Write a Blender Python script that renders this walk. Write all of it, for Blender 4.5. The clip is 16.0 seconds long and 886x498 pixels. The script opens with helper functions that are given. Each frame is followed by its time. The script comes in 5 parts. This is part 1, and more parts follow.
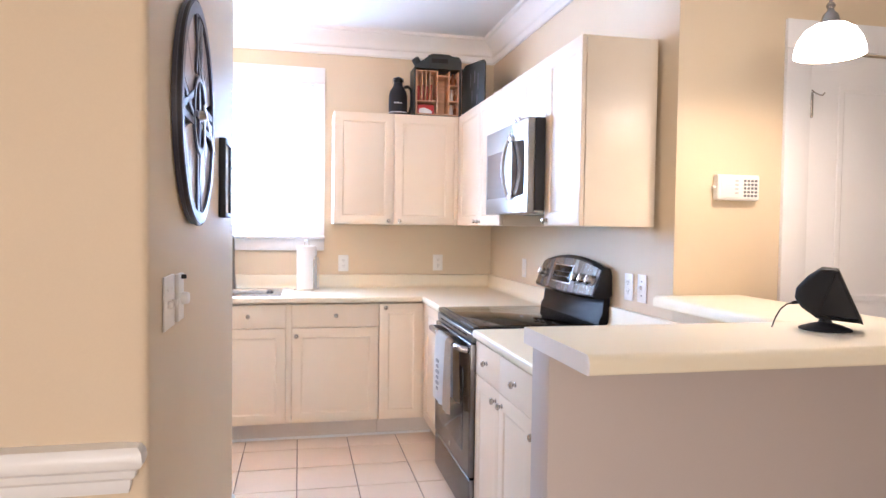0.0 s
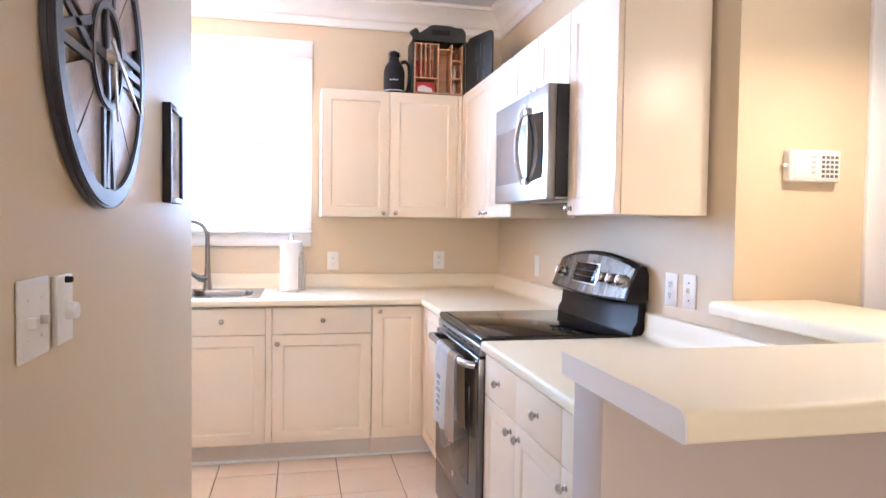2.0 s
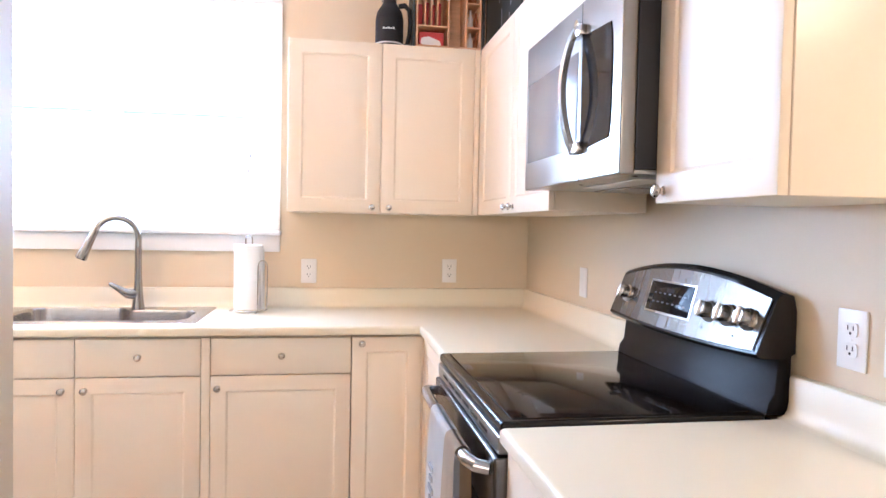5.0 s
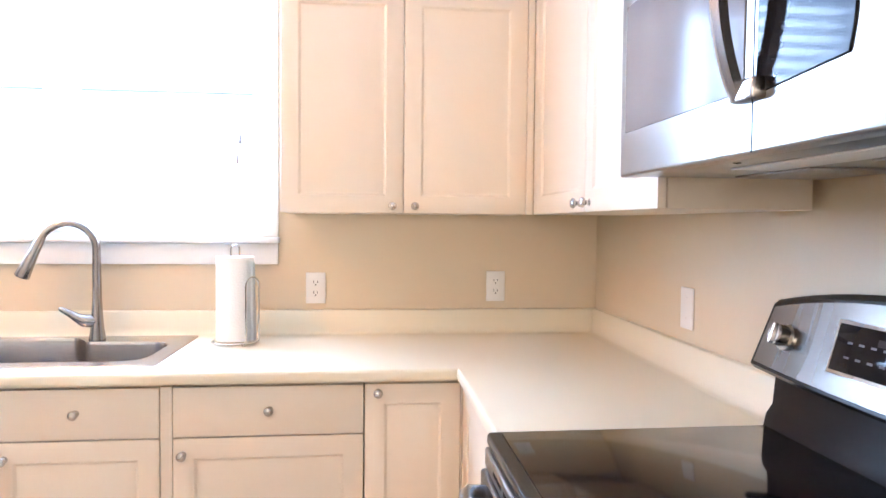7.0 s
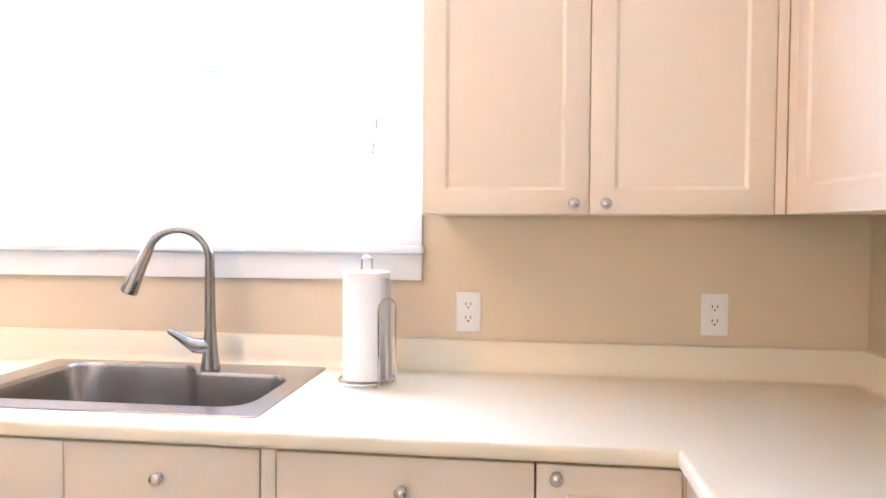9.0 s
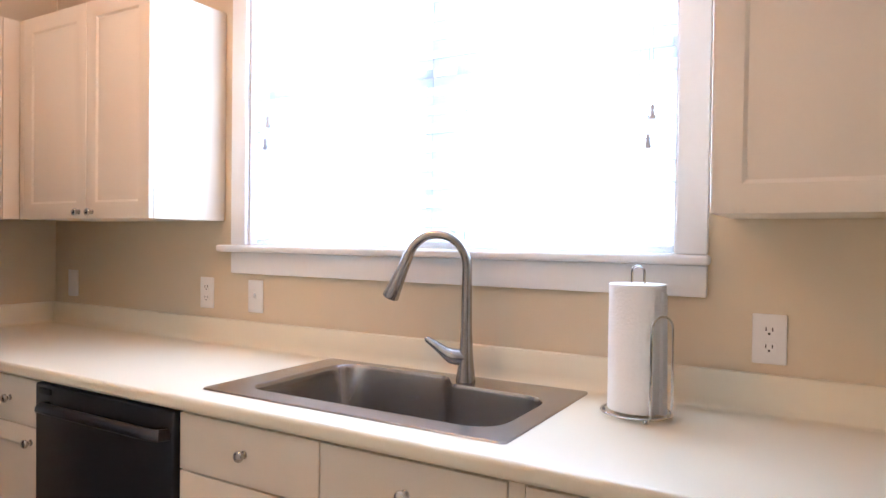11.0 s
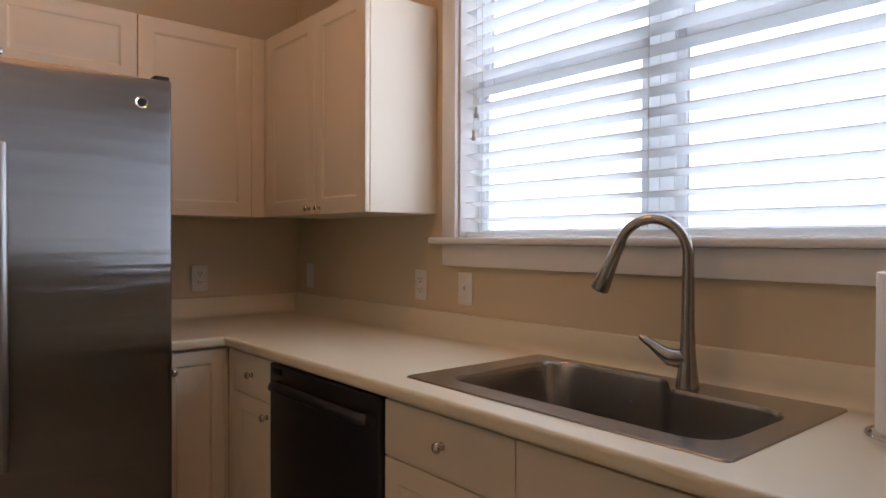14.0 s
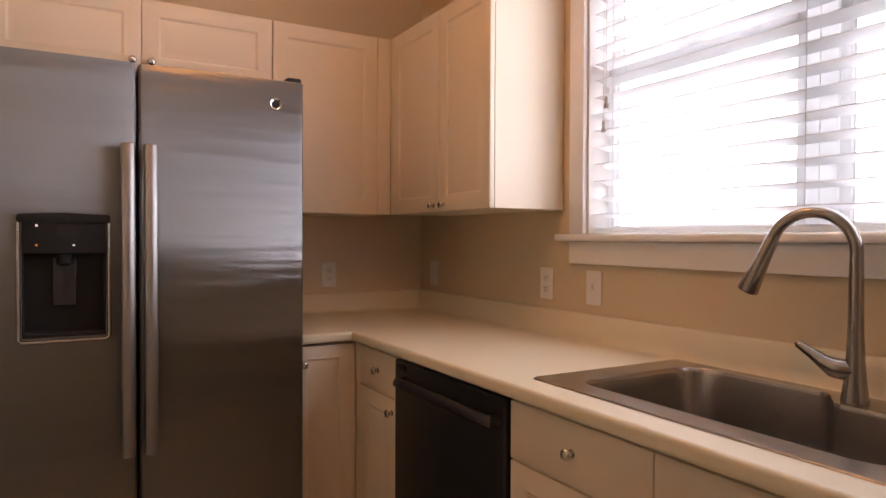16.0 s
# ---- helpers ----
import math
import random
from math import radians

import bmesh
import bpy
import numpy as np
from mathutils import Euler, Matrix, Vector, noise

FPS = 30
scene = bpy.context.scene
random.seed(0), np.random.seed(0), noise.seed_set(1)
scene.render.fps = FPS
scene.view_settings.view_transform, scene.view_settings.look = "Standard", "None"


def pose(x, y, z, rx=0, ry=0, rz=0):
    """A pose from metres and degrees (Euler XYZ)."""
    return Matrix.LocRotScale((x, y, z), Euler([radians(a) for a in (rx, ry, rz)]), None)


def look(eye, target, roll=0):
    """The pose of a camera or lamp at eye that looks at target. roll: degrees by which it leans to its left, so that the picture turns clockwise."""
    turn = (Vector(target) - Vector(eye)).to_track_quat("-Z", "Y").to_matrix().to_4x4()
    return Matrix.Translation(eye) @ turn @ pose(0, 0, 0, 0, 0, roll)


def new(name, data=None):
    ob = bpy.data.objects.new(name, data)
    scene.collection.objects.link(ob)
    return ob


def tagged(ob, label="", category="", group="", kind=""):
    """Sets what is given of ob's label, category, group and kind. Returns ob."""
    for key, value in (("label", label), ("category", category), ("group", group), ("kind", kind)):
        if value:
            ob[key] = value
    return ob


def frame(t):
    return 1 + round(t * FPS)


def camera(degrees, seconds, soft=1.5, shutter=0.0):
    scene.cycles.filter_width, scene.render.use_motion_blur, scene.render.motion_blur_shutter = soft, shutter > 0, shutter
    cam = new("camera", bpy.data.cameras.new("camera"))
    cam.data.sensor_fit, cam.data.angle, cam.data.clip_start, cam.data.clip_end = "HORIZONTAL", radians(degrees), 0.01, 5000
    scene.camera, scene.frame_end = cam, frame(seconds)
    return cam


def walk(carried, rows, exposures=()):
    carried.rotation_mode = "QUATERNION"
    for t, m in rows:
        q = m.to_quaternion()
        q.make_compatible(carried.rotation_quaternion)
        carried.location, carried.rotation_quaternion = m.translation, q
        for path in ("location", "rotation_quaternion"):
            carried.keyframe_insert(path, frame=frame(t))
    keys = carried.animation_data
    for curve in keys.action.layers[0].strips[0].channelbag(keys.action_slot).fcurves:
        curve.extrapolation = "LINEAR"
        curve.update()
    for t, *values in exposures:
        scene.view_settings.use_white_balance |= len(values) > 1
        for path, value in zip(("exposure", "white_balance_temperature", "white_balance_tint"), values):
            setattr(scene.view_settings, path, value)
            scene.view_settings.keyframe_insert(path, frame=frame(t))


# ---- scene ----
cam = camera(67.7, 16.0)
PATH = [
    (0, (1.146, 0.81, 1.363), (1.572, 2.763, 1.295), 0.8),
    (0.5, (1.174, 0.946, 1.36), (1.595, 2.9, 1.286), 1.0),
    (1, (1.175, 1.071, 1.35), (1.597, 3.025, 1.277), 1.0),
    (1.5, (1.183, 1.164, 1.348), (1.607, 3.117, 1.277), 1.0),
    (2, (1.253, 1.311, 1.333), (1.675, 3.265, 1.258), 0.8),
    (2.5, (1.323, 1.487, 1.334), (1.727, 3.444, 1.256), 0.8),
    (3, (1.376, 1.665, 1.324), (1.762, 3.626, 1.248), 0.7),
    (3.2, (1.388, 1.755, 1.325), (1.768, 3.717, 1.25), 0.8),
    (5.3, (1.554, 2.417, 1.311), (1.891, 4.387, 1.247), 1.0),
    (5.5, (1.546, 2.485, 1.315), (1.879, 4.456, 1.245), 0.8),
    (6, (1.556, 2.693, 1.334), (1.851, 4.67, 1.255), 0.7),
    (6.5, (1.598, 2.851, 1.332), (1.864, 4.832, 1.257), 0.6),
    (7, (1.661, 3.053, 1.339), (1.882, 5.039, 1.262), 0.5),
    (7.5, (1.68, 3.187, 1.341), (1.794, 5.182, 1.264), 0.6),
    (8, (1.659, 3.37, 1.333), (1.652, 5.369, 1.262), 0.5),
    (8.5, (1.64, 3.528, 1.345), (1.532, 5.524, 1.274), 0.5),
    (9, (1.624, 3.664, 1.341), (1.375, 5.647, 1.272), 0.3),
    (9.5, (1.62, 3.765, 1.336), (1.139, 5.705, 1.282), 0.2),
    (10, (1.608, 3.81, 1.328), (0.895, 5.679, 1.286), 0.1),
    (10.2, (1.6, 3.824, 1.322), (0.82, 5.665, 1.286), 0.3),
    (12.3, (1.561, 3.951, 1.305), (0.277, 5.484, 1.272), 0.2),
    (12.5, (1.564, 3.964, 1.299), (0.247, 5.469, 1.268), 0.1),
    (13, (1.553, 3.979, 1.286), (0.154, 5.409, 1.258), 0.2),
    (13.5, (1.552, 3.99, 1.285), (0.091, 5.355, 1.254), 0.2),
    (14, (1.55, 4.007, 1.273), (0.019, 5.294, 1.247), 0.2),
    (14.5, (1.538, 4.012, 1.273), (-0.048, 5.23, 1.242), 0.2),
    (15, (1.525, 4.016, 1.267), (-0.119, 5.156, 1.237), 0.3),
    (15.5, (1.512, 4.024, 1.271), (-0.18, 5.089, 1.237), 0.2),
    (16, (1.497, 4.029, 1.266), (-0.242, 5.016, 1.235), 0.2),
]

EXPOSURES = [(0.0, 0.92, 5050, 19), (3.0, 0.92, 5150, 19), (7.0, 1.02, 5200, 18), (10.2, 0.54, 5200, 19), (12.3, -1.22, 6300, 23), (13.5, -1.65, 6500, 23), (14.5, -1.68, 7050, 28), (16.0, -1.27, 7950, 36)]
walk(cam, [(t, look(eye, target, roll)) for t, eye, target, roll in PATH], EXPOSURES)

# ---- world and large lights ----
world = bpy.data.worlds.new("sky")
world.use_nodes = True
scene.world = world
sky = world.node_tree.nodes.new("ShaderNodeTexSky")
sky.sky_type = "NISHITA"
sky.sun_disc = False
sky.sun_elevation, sky.sun_rotation = radians(48), radians(200)
world.node_tree.links.new(sky.outputs["Color"], world.node_tree.nodes["Background"].inputs["Color"])
world.node_tree.nodes["Background"].inputs["Strength"].default_value = 0.12


def area_lamp(name, m, w, h, power, colour):
    data = bpy.data.lights.new(name, "AREA")
    data.shape, data.size, data.size_y, data.energy, data.color = "RECTANGLE", w, h, power, colour
    ob = new(name, data)
    ob.matrix_world = m
    return ob


def point_lamp(name, place, power, radius, colour):
    data = bpy.data.lights.new(name, "POINT")
    data.energy, data.shadow_soft_size, data.color = power, radius, colour
    ob = new(name, data)
    ob.location = place
    return ob


sun = new("sun", bpy.data.lights.new("sun", "SUN"))
sun.data.energy, sun.data.angle, sun.data.color = 3.0, radians(0.5), (1.0, 0.95, 0.88)
sun.matrix_world = look((0, -10, 11), (0, 0, 0))
area_lamp("kitchen_window_daylight", look((0.5, 5.588, 1.86), (0.5, 4.0, 1.86)), 1.44, 0.98, 28, (0.62, 0.82, 1.0))
# added warm-tinted fill from behind the camera, set in an assumed opening
area_lamp("living_room_warm_fill", look((0.0, -3.42, 1.5), (0.0, 0, 1.3)), 2.6, 1.7, 92, (1.0, 0.76, 0.48))
point_lamp("pendant_bulb", (2.742, 2.57, 1.940), 9.5, 0.04, (1.0, 0.72, 0.42))
# added orange fill near the ceiling, no known source; warms the cabinets
point_lamp("kitchen_warm_fill", (0.12, 4.50, 2.54), 24, 0.12, (1.0, 0.45, 0.12))


# ---- materials ----
def mat(name, colour, rough=0.5, metal=0.0, var=0.06, scale=6.0, fine=90.0, bump=0.05, stretch=(1, 1, 1), coat=0.0, rvar=0.02, spec=0.5, wave=0.0):
    """Base colour with variation at two scales, a varied gloss and a fine relief."""
    m = bpy.data.materials.new(name)
    m.use_nodes = True
    nt = m.node_tree
    n, l = nt.nodes, nt.links
    b = n["Principled BSDF"]
    b.inputs["Metallic"].default_value = metal
    b.inputs["Coat Weight"].default_value = coat
    b.inputs["Coat Roughness"].default_value = 0.08
    b.inputs["Specular IOR Level"].default_value = spec
    co = n.new("ShaderNodeTexCoord")
    mp = n.new("ShaderNodeMapping")
    mp.inputs["Scale"].default_value = stretch
    l.new(co.outputs["Object"], mp.inputs["Vector"])
    big, small = n.new("ShaderNodeTexNoise"), n.new("ShaderNodeTexNoise")
    for tex, sc, det in ((big, scale, 2), (small, fine, 2)):
        tex.inputs["Scale"].default_value = sc
        tex.inputs["Detail"].default_value = det
        l.new(mp.outputs["Vector"], tex.inputs["Vector"])
    both = n.new("ShaderNodeMath")
    both.operation = "MULTIPLY_ADD"
    both.inputs[1].default_value = 0.45
    l.new(small.outputs["Fac"], both.inputs[0])
    l.new(big.outputs["Fac"], both.inputs[2])
    ramp = n.new("ShaderNodeMapRange")
    ramp.inputs["From Min"].default_value, ramp.inputs["From Max"].default_value = 0.4, 1.05
    ramp.inputs["To Min"].default_value, ramp.inputs["To Max"].default_value = 1 - var, 1 + var
    l.new(both.outputs[0], ramp.inputs["Value"])
    mul = n.new("ShaderNodeVectorMath")
    mul.operation = "SCALE"
    mul.inputs[0].default_value = colour[:3]
    l.new(ramp.outputs[0], mul.inputs["Scale"])
    l.new(mul.outputs[0], b.inputs["Base Color"])
    rr = n.new("ShaderNodeMapRange")
    rr.inputs["From Min"].default_value, rr.inputs["From Max"].default_value = 0.3, 0.7
    rr.inputs["To Min"].default_value, rr.inputs["To Max"].default_value = max(0.02, rough - rvar), min(1, rough + rvar)
    l.new(big.outputs["Fac"], rr.inputs["Value"])
    l.new(rr.outputs[0], b.inputs["Roughness"])
    if bump:
        bp = n.new("ShaderNodeBump")
        bp.inputs["Strength"].default_value = bump
        bp.inputs["Distance"].default_value = 0.004
        l.new(small.outputs["Fac"], bp.inputs["Height"])
        l.new(bp.outputs[0], b.inputs["Normal"])
        if wave:
            wv, wm = n.new("ShaderNodeTexNoise"), n.new("ShaderNodeMapping")
            wm.inputs["Scale"].default_value = (1.2, 1.2, 16)
            wv.inputs["Scale"].default_value, wv.inputs["Detail"].default_value = 1.5, 1
            l.new(co.outputs["Object"], wm.inputs["Vector"])
            l.new(wm.outputs["Vector"], wv.inputs["Vector"])
            bw = n.new("ShaderNodeBump")
            bw.inputs["Strength"].default_value, bw.inputs["Distance"].default_value = 1.0, wave
            l.new(wv.outputs["Fac"], bw.inputs["Height"])
            l.new(bw.outputs[0], bp.inputs["Normal"])
    return m


def glowing(name, colour, strength):
    m = bpy.data.materials.new(name)
    m.use_nodes = True
    b = m.node_tree.nodes["Principled BSDF"]
    b.inputs["Base Color"].default_value = (*colour, 1)
    b.inputs["Emission Color"].default_value = (*colour, 1)
    b.inputs["Emission Strength"].default_value = strength
    return m


WALL = mat("beige_wall_paint", (0.67, 0.555, 0.385), 0.55, var=0.03, scale=1.5, fine=220, bump=0.04)
TAUPE = mat("taupe_half_wall_paint", (0.50, 0.44, 0.40), 0.5, var=0.03, scale=1.5, fine=220, bump=0.04)
CEIL = mat("white_ceiling_paint", (0.80, 0.79, 0.77), 0.8, var=0.02, scale=2, fine=150, bump=0.15)
TRIM = mat("white_gloss_trim_paint", (0.82, 0.81, 0.79), 0.32, var=0.025, scale=4, fine=60, bump=0.04)
CAB = mat("white_thermofoil", (0.765, 0.66, 0.515), 0.42, var=0.02, scale=3, fine=120, bump=0.02)
CABSIDE = mat("cream_cabinet_side", (0.75, 0.66, 0.53), 0.33, var=0.02, scale=3, fine=120, bump=0.02)
LAMINATE = mat("cream_laminate", (0.79, 0.715, 0.54), 0.43, var=0.015, scale=2, fine=300, bump=0.0)
CAPWHITE = mat("pale_laminate_cap", (0.78, 0.76, 0.74), 0.4, var=0.02, scale=3, fine=200, bump=0.0)
KICK = mat("cream_toe_kick", (0.66, 0.60, 0.53), 0.5, var=0.05, scale=4)
TILE = mat("cream_ceramic_tile", (0.70, 0.58, 0.45), 0.3, var=0.04, scale=3, fine=30, bump=0.02)
GROUT = mat("brown_grout", (0.30, 0.24, 0.19), 0.9, var=0.15, scale=8, bump=0.3)
CARPET = mat("beige_carpet", (0.45, 0.38, 0.30), 0.95, var=0.12, scale=9, fine=500, bump=0.8)
STEEL = mat("brushed_stainless_steel", (0.30, 0.288, 0.27), 0.31, 1.0, var=0.03, scale=1.2, fine=30, bump=0.012, stretch=(1, 1, 14), rvar=0.015)
DARKSTEEL = mat("dark_brushed_stainless", (0.18, 0.175, 0.175), 0.20, 1.0, var=0.03, scale=1.2, fine=30, bump=0.015, stretch=(1, 1, 14), rvar=0.015, wave=0.0011)
CONSOLESTEEL = mat("warm_console_steel", (0.21, 0.195, 0.175), 0.27, 1.0, var=0.03, scale=1.2, fine=30, bump=0.012, stretch=(1, 14, 1), rvar=0.015)
FRIDGESTEEL = mat("brushed_fridge_steel", (0.25, 0.25, 0.255), 0.33, 1.0, var=0.03, scale=1.2, fine=30, bump=0.012, stretch=(1, 1, 14), rvar=0.01, wave=0.003)
STEELH = mat("stainless_handle", (0.42, 0.41, 0.405), 0.24, 1.0, var=0.04, bump=0.01)
SINK = mat("satin_sink_steel", (0.44, 0.41, 0.385), 0.25, 1.0, var=0.03, scale=1.5, fine=60, bump=0.0)
NICKEL = mat("satin_nickel", (0.35, 0.325, 0.30), 0.24, 1.0, var=0.05, bump=0.01)
CHROME = mat("chrome_wire", (0.72, 0.72, 0.72), 0.12, 1.0, var=0.03, bump=0.0)
BLACK = mat("black_enamel", (0.012, 0.011, 0.011), 0.24, var=0.1, bump=0.01, spec=0.3)
GLASSTOP = mat("black_ceramic_glass", (0.010, 0.008, 0.008), 0.07, var=0.1, bump=0.0, rvar=0.02, spec=0.32)
PANELGLASS = mat("black_panel_glass", (0.010, 0.010, 0.012), 0.05, var=0.1, bump=0.0, rvar=0.02, spec=0.12)
KNOBMETAL = mat("bright_nickel_knob", (0.58, 0.56, 0.53), 0.27, 1.0, var=0.04, bump=0.01)
BARHANDLE = mat("brushed_bar_handle", (0.34, 0.335, 0.33), 0.40, 1.0, var=0.04, bump=0.01)
DARKGLASS = mat("smoked_door_glass", (0.035, 0.034, 0.036), 0.06, var=0.08, bump=0.0, rvar=0.02)
CHARCOAL = mat("charcoal_paint", (0.020, 0.019, 0.021), 0.42, var=0.1, bump=0.03, spec=0.3)
BLACKPLASTIC = mat("black_plastic", (0.014, 0.014, 0.016), 0.55, var=0.1, fine=300, bump=0.04, spec=0.25)
PLASTIC = mat("white_plastic", (0.80, 0.78, 0.74), 0.35, var=0.02, bump=0.01)
SLOT = mat("dark_slot", (0.018, 0.016, 0.015), 0.6, bump=0.0, spec=0.2)
PAPER = mat("white_paper_towel", (0.86, 0.85, 0.83), 0.9, var=0.02, scale=12, fine=160, bump=0.35)
CLOTH = mat("white_cotton_towel", (0.84, 0.82, 0.79), 0.95, var=0.06, scale=10, fine=320, bump=0.5)
CLOTHTAN = mat("tan_cotton_towel", (0.62, 0.50, 0.36), 0.95, var=0.08, scale=10, fine=320, bump=0.5)
INK = mat("grey_print", (0.16, 0.16, 0.17), 0.8, bump=0.0)
FADED = mat("faded_grey_print", (0.42, 0.41, 0.40), 0.9, bump=0.0)
WHITEINK = mat("pale_print", (0.7, 0.7, 0.7), 0.6, bump=0.0)
CLOCKMETAL = mat("dark_slate_metal", (0.075, 0.076, 0.10), 0.38, 0.25, var=0.15, scale=14, bump=0.06)
CLOCKFACE = mat("grey_washed_board", (0.38, 0.33, 0.34), 0.32, 0.1, var=0.35, scale=16, fine=70, bump=0.05)
CLOCKDARK = mat("dark_pewter_cutout", (0.025, 0.022, 0.030), 0.5, var=0.15, scale=14, bump=0.03)
FRAMEBLACK = mat("black_frame_lacquer", (0.012, 0.012, 0.015), 0.42, var=0.1, bump=0.01)
MATBOARD = mat("white_mat_board", (0.74, 0.74, 0.72), 0.7, var=0.02)
PRINTGREY = mat("soft_grey_print", (0.56, 0.57, 0.56), 0.7, var=0.25, scale=14)
CANGREEN = mat("dark_olive_can_paint", (0.016, 0.019, 0.016), 0.40, 0.0, var=0.2, scale=12, bump=0.05)
WOOD = mat("orange_pine_shelves", (0.66, 0.39, 0.22), 0.5, var=0.2, scale=6, fine=30, bump=0.08, stretch=(1, 1, 7))
REDCARD = mat("red_card", (0.45, 0.03, 0.03), 0.5, var=0.2, scale=30)
AMBER = mat("amber_glass_bottle", (0.22, 0.07, 0.02), 0.12, var=0.1)
CLEAR = mat("pale_bottle", (0.62, 0.58, 0.52), 0.15, var=0.1)
SLATMAT = mat("white_blind_slat", (0.80, 0.82, 0.84), 0.42, var=0.02, bump=0.02)
PVC = mat("white_vinyl_sash", (0.72, 0.74, 0.77), 0.4, var=0.02, bump=0.01)
CORD = mat("white_cord", (0.7, 0.7, 0.68), 0.8, bump=0.0)
SEAL = mat("grey_seal", (0.20, 0.21, 0.23), 0.7)
TASSEL = mat("brown_grey_tassel", (0.42, 0.38, 0.35), 0.5)
DOORWHITE = mat("white_door_paint", (0.76, 0.75, 0.75), 0.38, var=0.02, scale=3, bump=0.05)
SHADEGLASS = glowing("lit_white_glass_shade", (1.0, 0.80, 0.56), 11.0)
LED = glowing("white_indicator_light", (0.9, 0.95, 1.0), 4.0)
LEDRED = glowing("amber_indicator_light", (1.0, 0.25, 0.05), 1.5)
LENS = mat("frosted_lamp_lens", (0.7, 0.68, 0.64), 0.4)
FILTER = mat("grey_mesh_filter", (0.30, 0.28, 0.26), 0.4, 0.8, var=0.2, fine=200, bump=0.4)
# emission in place of the bright daylight outside
OUTSIDE = glowing("glowing_daylight_plane", (0.72, 0.87, 1.0), 18.0)
GRASS = mat("grass", (0.07, 0.11, 0.04), 0.9, var=0.3, scale=3, fine=60, bump=0.6)

# vertical brushing smears reflections sideways
for m_ in (DARKSTEEL, FRIDGESTEEL):
    m_.node_tree.nodes["Principled BSDF"].inputs["Anisotropic"].default_value = 1.0

# slats and vinyl let some daylight through
for m_, share in ((SLATMAT, 0.66), (PVC, 0.55)):
    nt_ = m_.node_tree
    tl_, mx_ = nt_.nodes.new("ShaderNodeBsdfTranslucent"), nt_.nodes.new("ShaderNodeMixShader")
    tl_.inputs["Color"].default_value = (0.88, 0.90, 0.91, 1)
    mx_.inputs["Fac"].default_value = share
    nt_.links.new(nt_.nodes["Principled BSDF"].outputs[0], mx_.inputs[1])
    nt_.links.new(tl_.outputs[0], mx_.inputs[2])
    nt_.links.new(mx_.outputs[0], nt_.nodes["Material Output"].inputs["Surface"])

PANE = bpy.data.materials.new("clear_window_glass")
PANE.use_nodes = True
_p = PANE.node_tree.nodes["Principled BSDF"]
_p.inputs["Transmission Weight"].default_value, _p.inputs["Roughness"].default_value, _p.inputs["IOR"].default_value = 1.0, 0.0, 1.05

# ---- building helpers ----
WORLD = {}
I4 = Matrix.Identity(4)


def thing(name, m, label, category, group="", kind=""):
    """An Empty at the base of a thing. m: a pose, or a place."""
    ob = new(name)
    ob.empty_display_size = 0.05
    m = m if isinstance(m, Matrix) else Matrix.Translation(m)
    ob.matrix_basis = m
    WORLD[ob] = m.copy()
    return tagged(ob, label, category, group, kind)


def to_mesh(name, bm, material, smooth=True):
    bmesh.ops.recalc_face_normals(bm, faces=bm.faces)
    me = bpy.data.meshes.new(name)
    bm.to_mesh(me)
    bm.free()
    me.materials.append(material)
    if smooth:
        for poly in me.polygons:
            poly.use_smooth = True
        me.set_sharp_from_angle(angle=radians(32))
    return me


def part(name, bm, material, parent, label="", world=False, m=None):
    """One mesh under a thing or a part. world: the mesh is in world metres. bm may be a finished mesh that is shared."""
    me = bm if isinstance(bm, bpy.types.Mesh) else to_mesh(name, bm, material)
    ob = new(name, me)
    ob.parent = parent
    w = WORLD[parent]
    if world:
        ob.matrix_parent_inverse = w.inverted()
        WORLD[ob] = I4.copy()
    else:
        WORLD[ob] = w.copy()
    if m is not None:
        ob.matrix_basis = m
        WORLD[ob] = WORLD[ob] @ m
    return tagged(ob, label)


def solo(name, bm, material, label, category, group="", kind=""):
    """A top-level thing of one mesh, in world metres."""
    ob = new(name, to_mesh(name, bm, material))
    WORLD[ob] = I4.copy()
    return tagged(ob, label, category, group, kind)


def box(x0, x1, y0, y1, z0, z1, bevel=0.0, seg=2, bm=None):
    """A box, added to bm if one is given; with bevelled edges."""
    own = bmesh.new()
    bmesh.ops.create_cube(own, size=1, matrix=Matrix.Translation(((x0 + x1) / 2, (y0 + y1) / 2, (z0 + z1) / 2)) @ Matrix.Diagonal((abs(x1 - x0), abs(y1 - y0), abs(z1 - z0), 1)))
    if bevel:
        bmesh.ops.bevel(own, geom=own.edges[:], offset=bevel, segments=seg, affect="EDGES", profile=0.5)
    if bm is None:
        return own
    return join(bm, own)


def join(bm, other):
    me = bpy.data.meshes.new("tmp")
    other.to_mesh(me)
    other.free()
    bm.from_mesh(me)
    bpy.data.meshes.remove(me)
    return bm


def lathe(profile, seg=24, m=I4, bm=None):
    """Turns a profile of (radius, height) about z."""
    bm = bm or bmesh.new()
    rings = []
    for r, z in profile:
        if r < 1e-6:
            rings.append([bm.verts.new(m @ Vector((0, 0, z)))])
        else:
            rings.append([bm.verts.new(m @ Vector((r * math.cos(2 * math.pi * k / seg), r * math.sin(2 * math.pi * k / seg), z))) for k in range(seg)])
    for a, b in zip(rings, rings[1:]):
        for k in range(seg):
            q = [a[k % len(a)], a[(k + 1) % len(a)], b[(k + 1) % len(b)], b[k % len(b)]]
            q = list(dict.fromkeys(q))
            if len(q) > 2:
                bm.faces.new(q)
    return bm


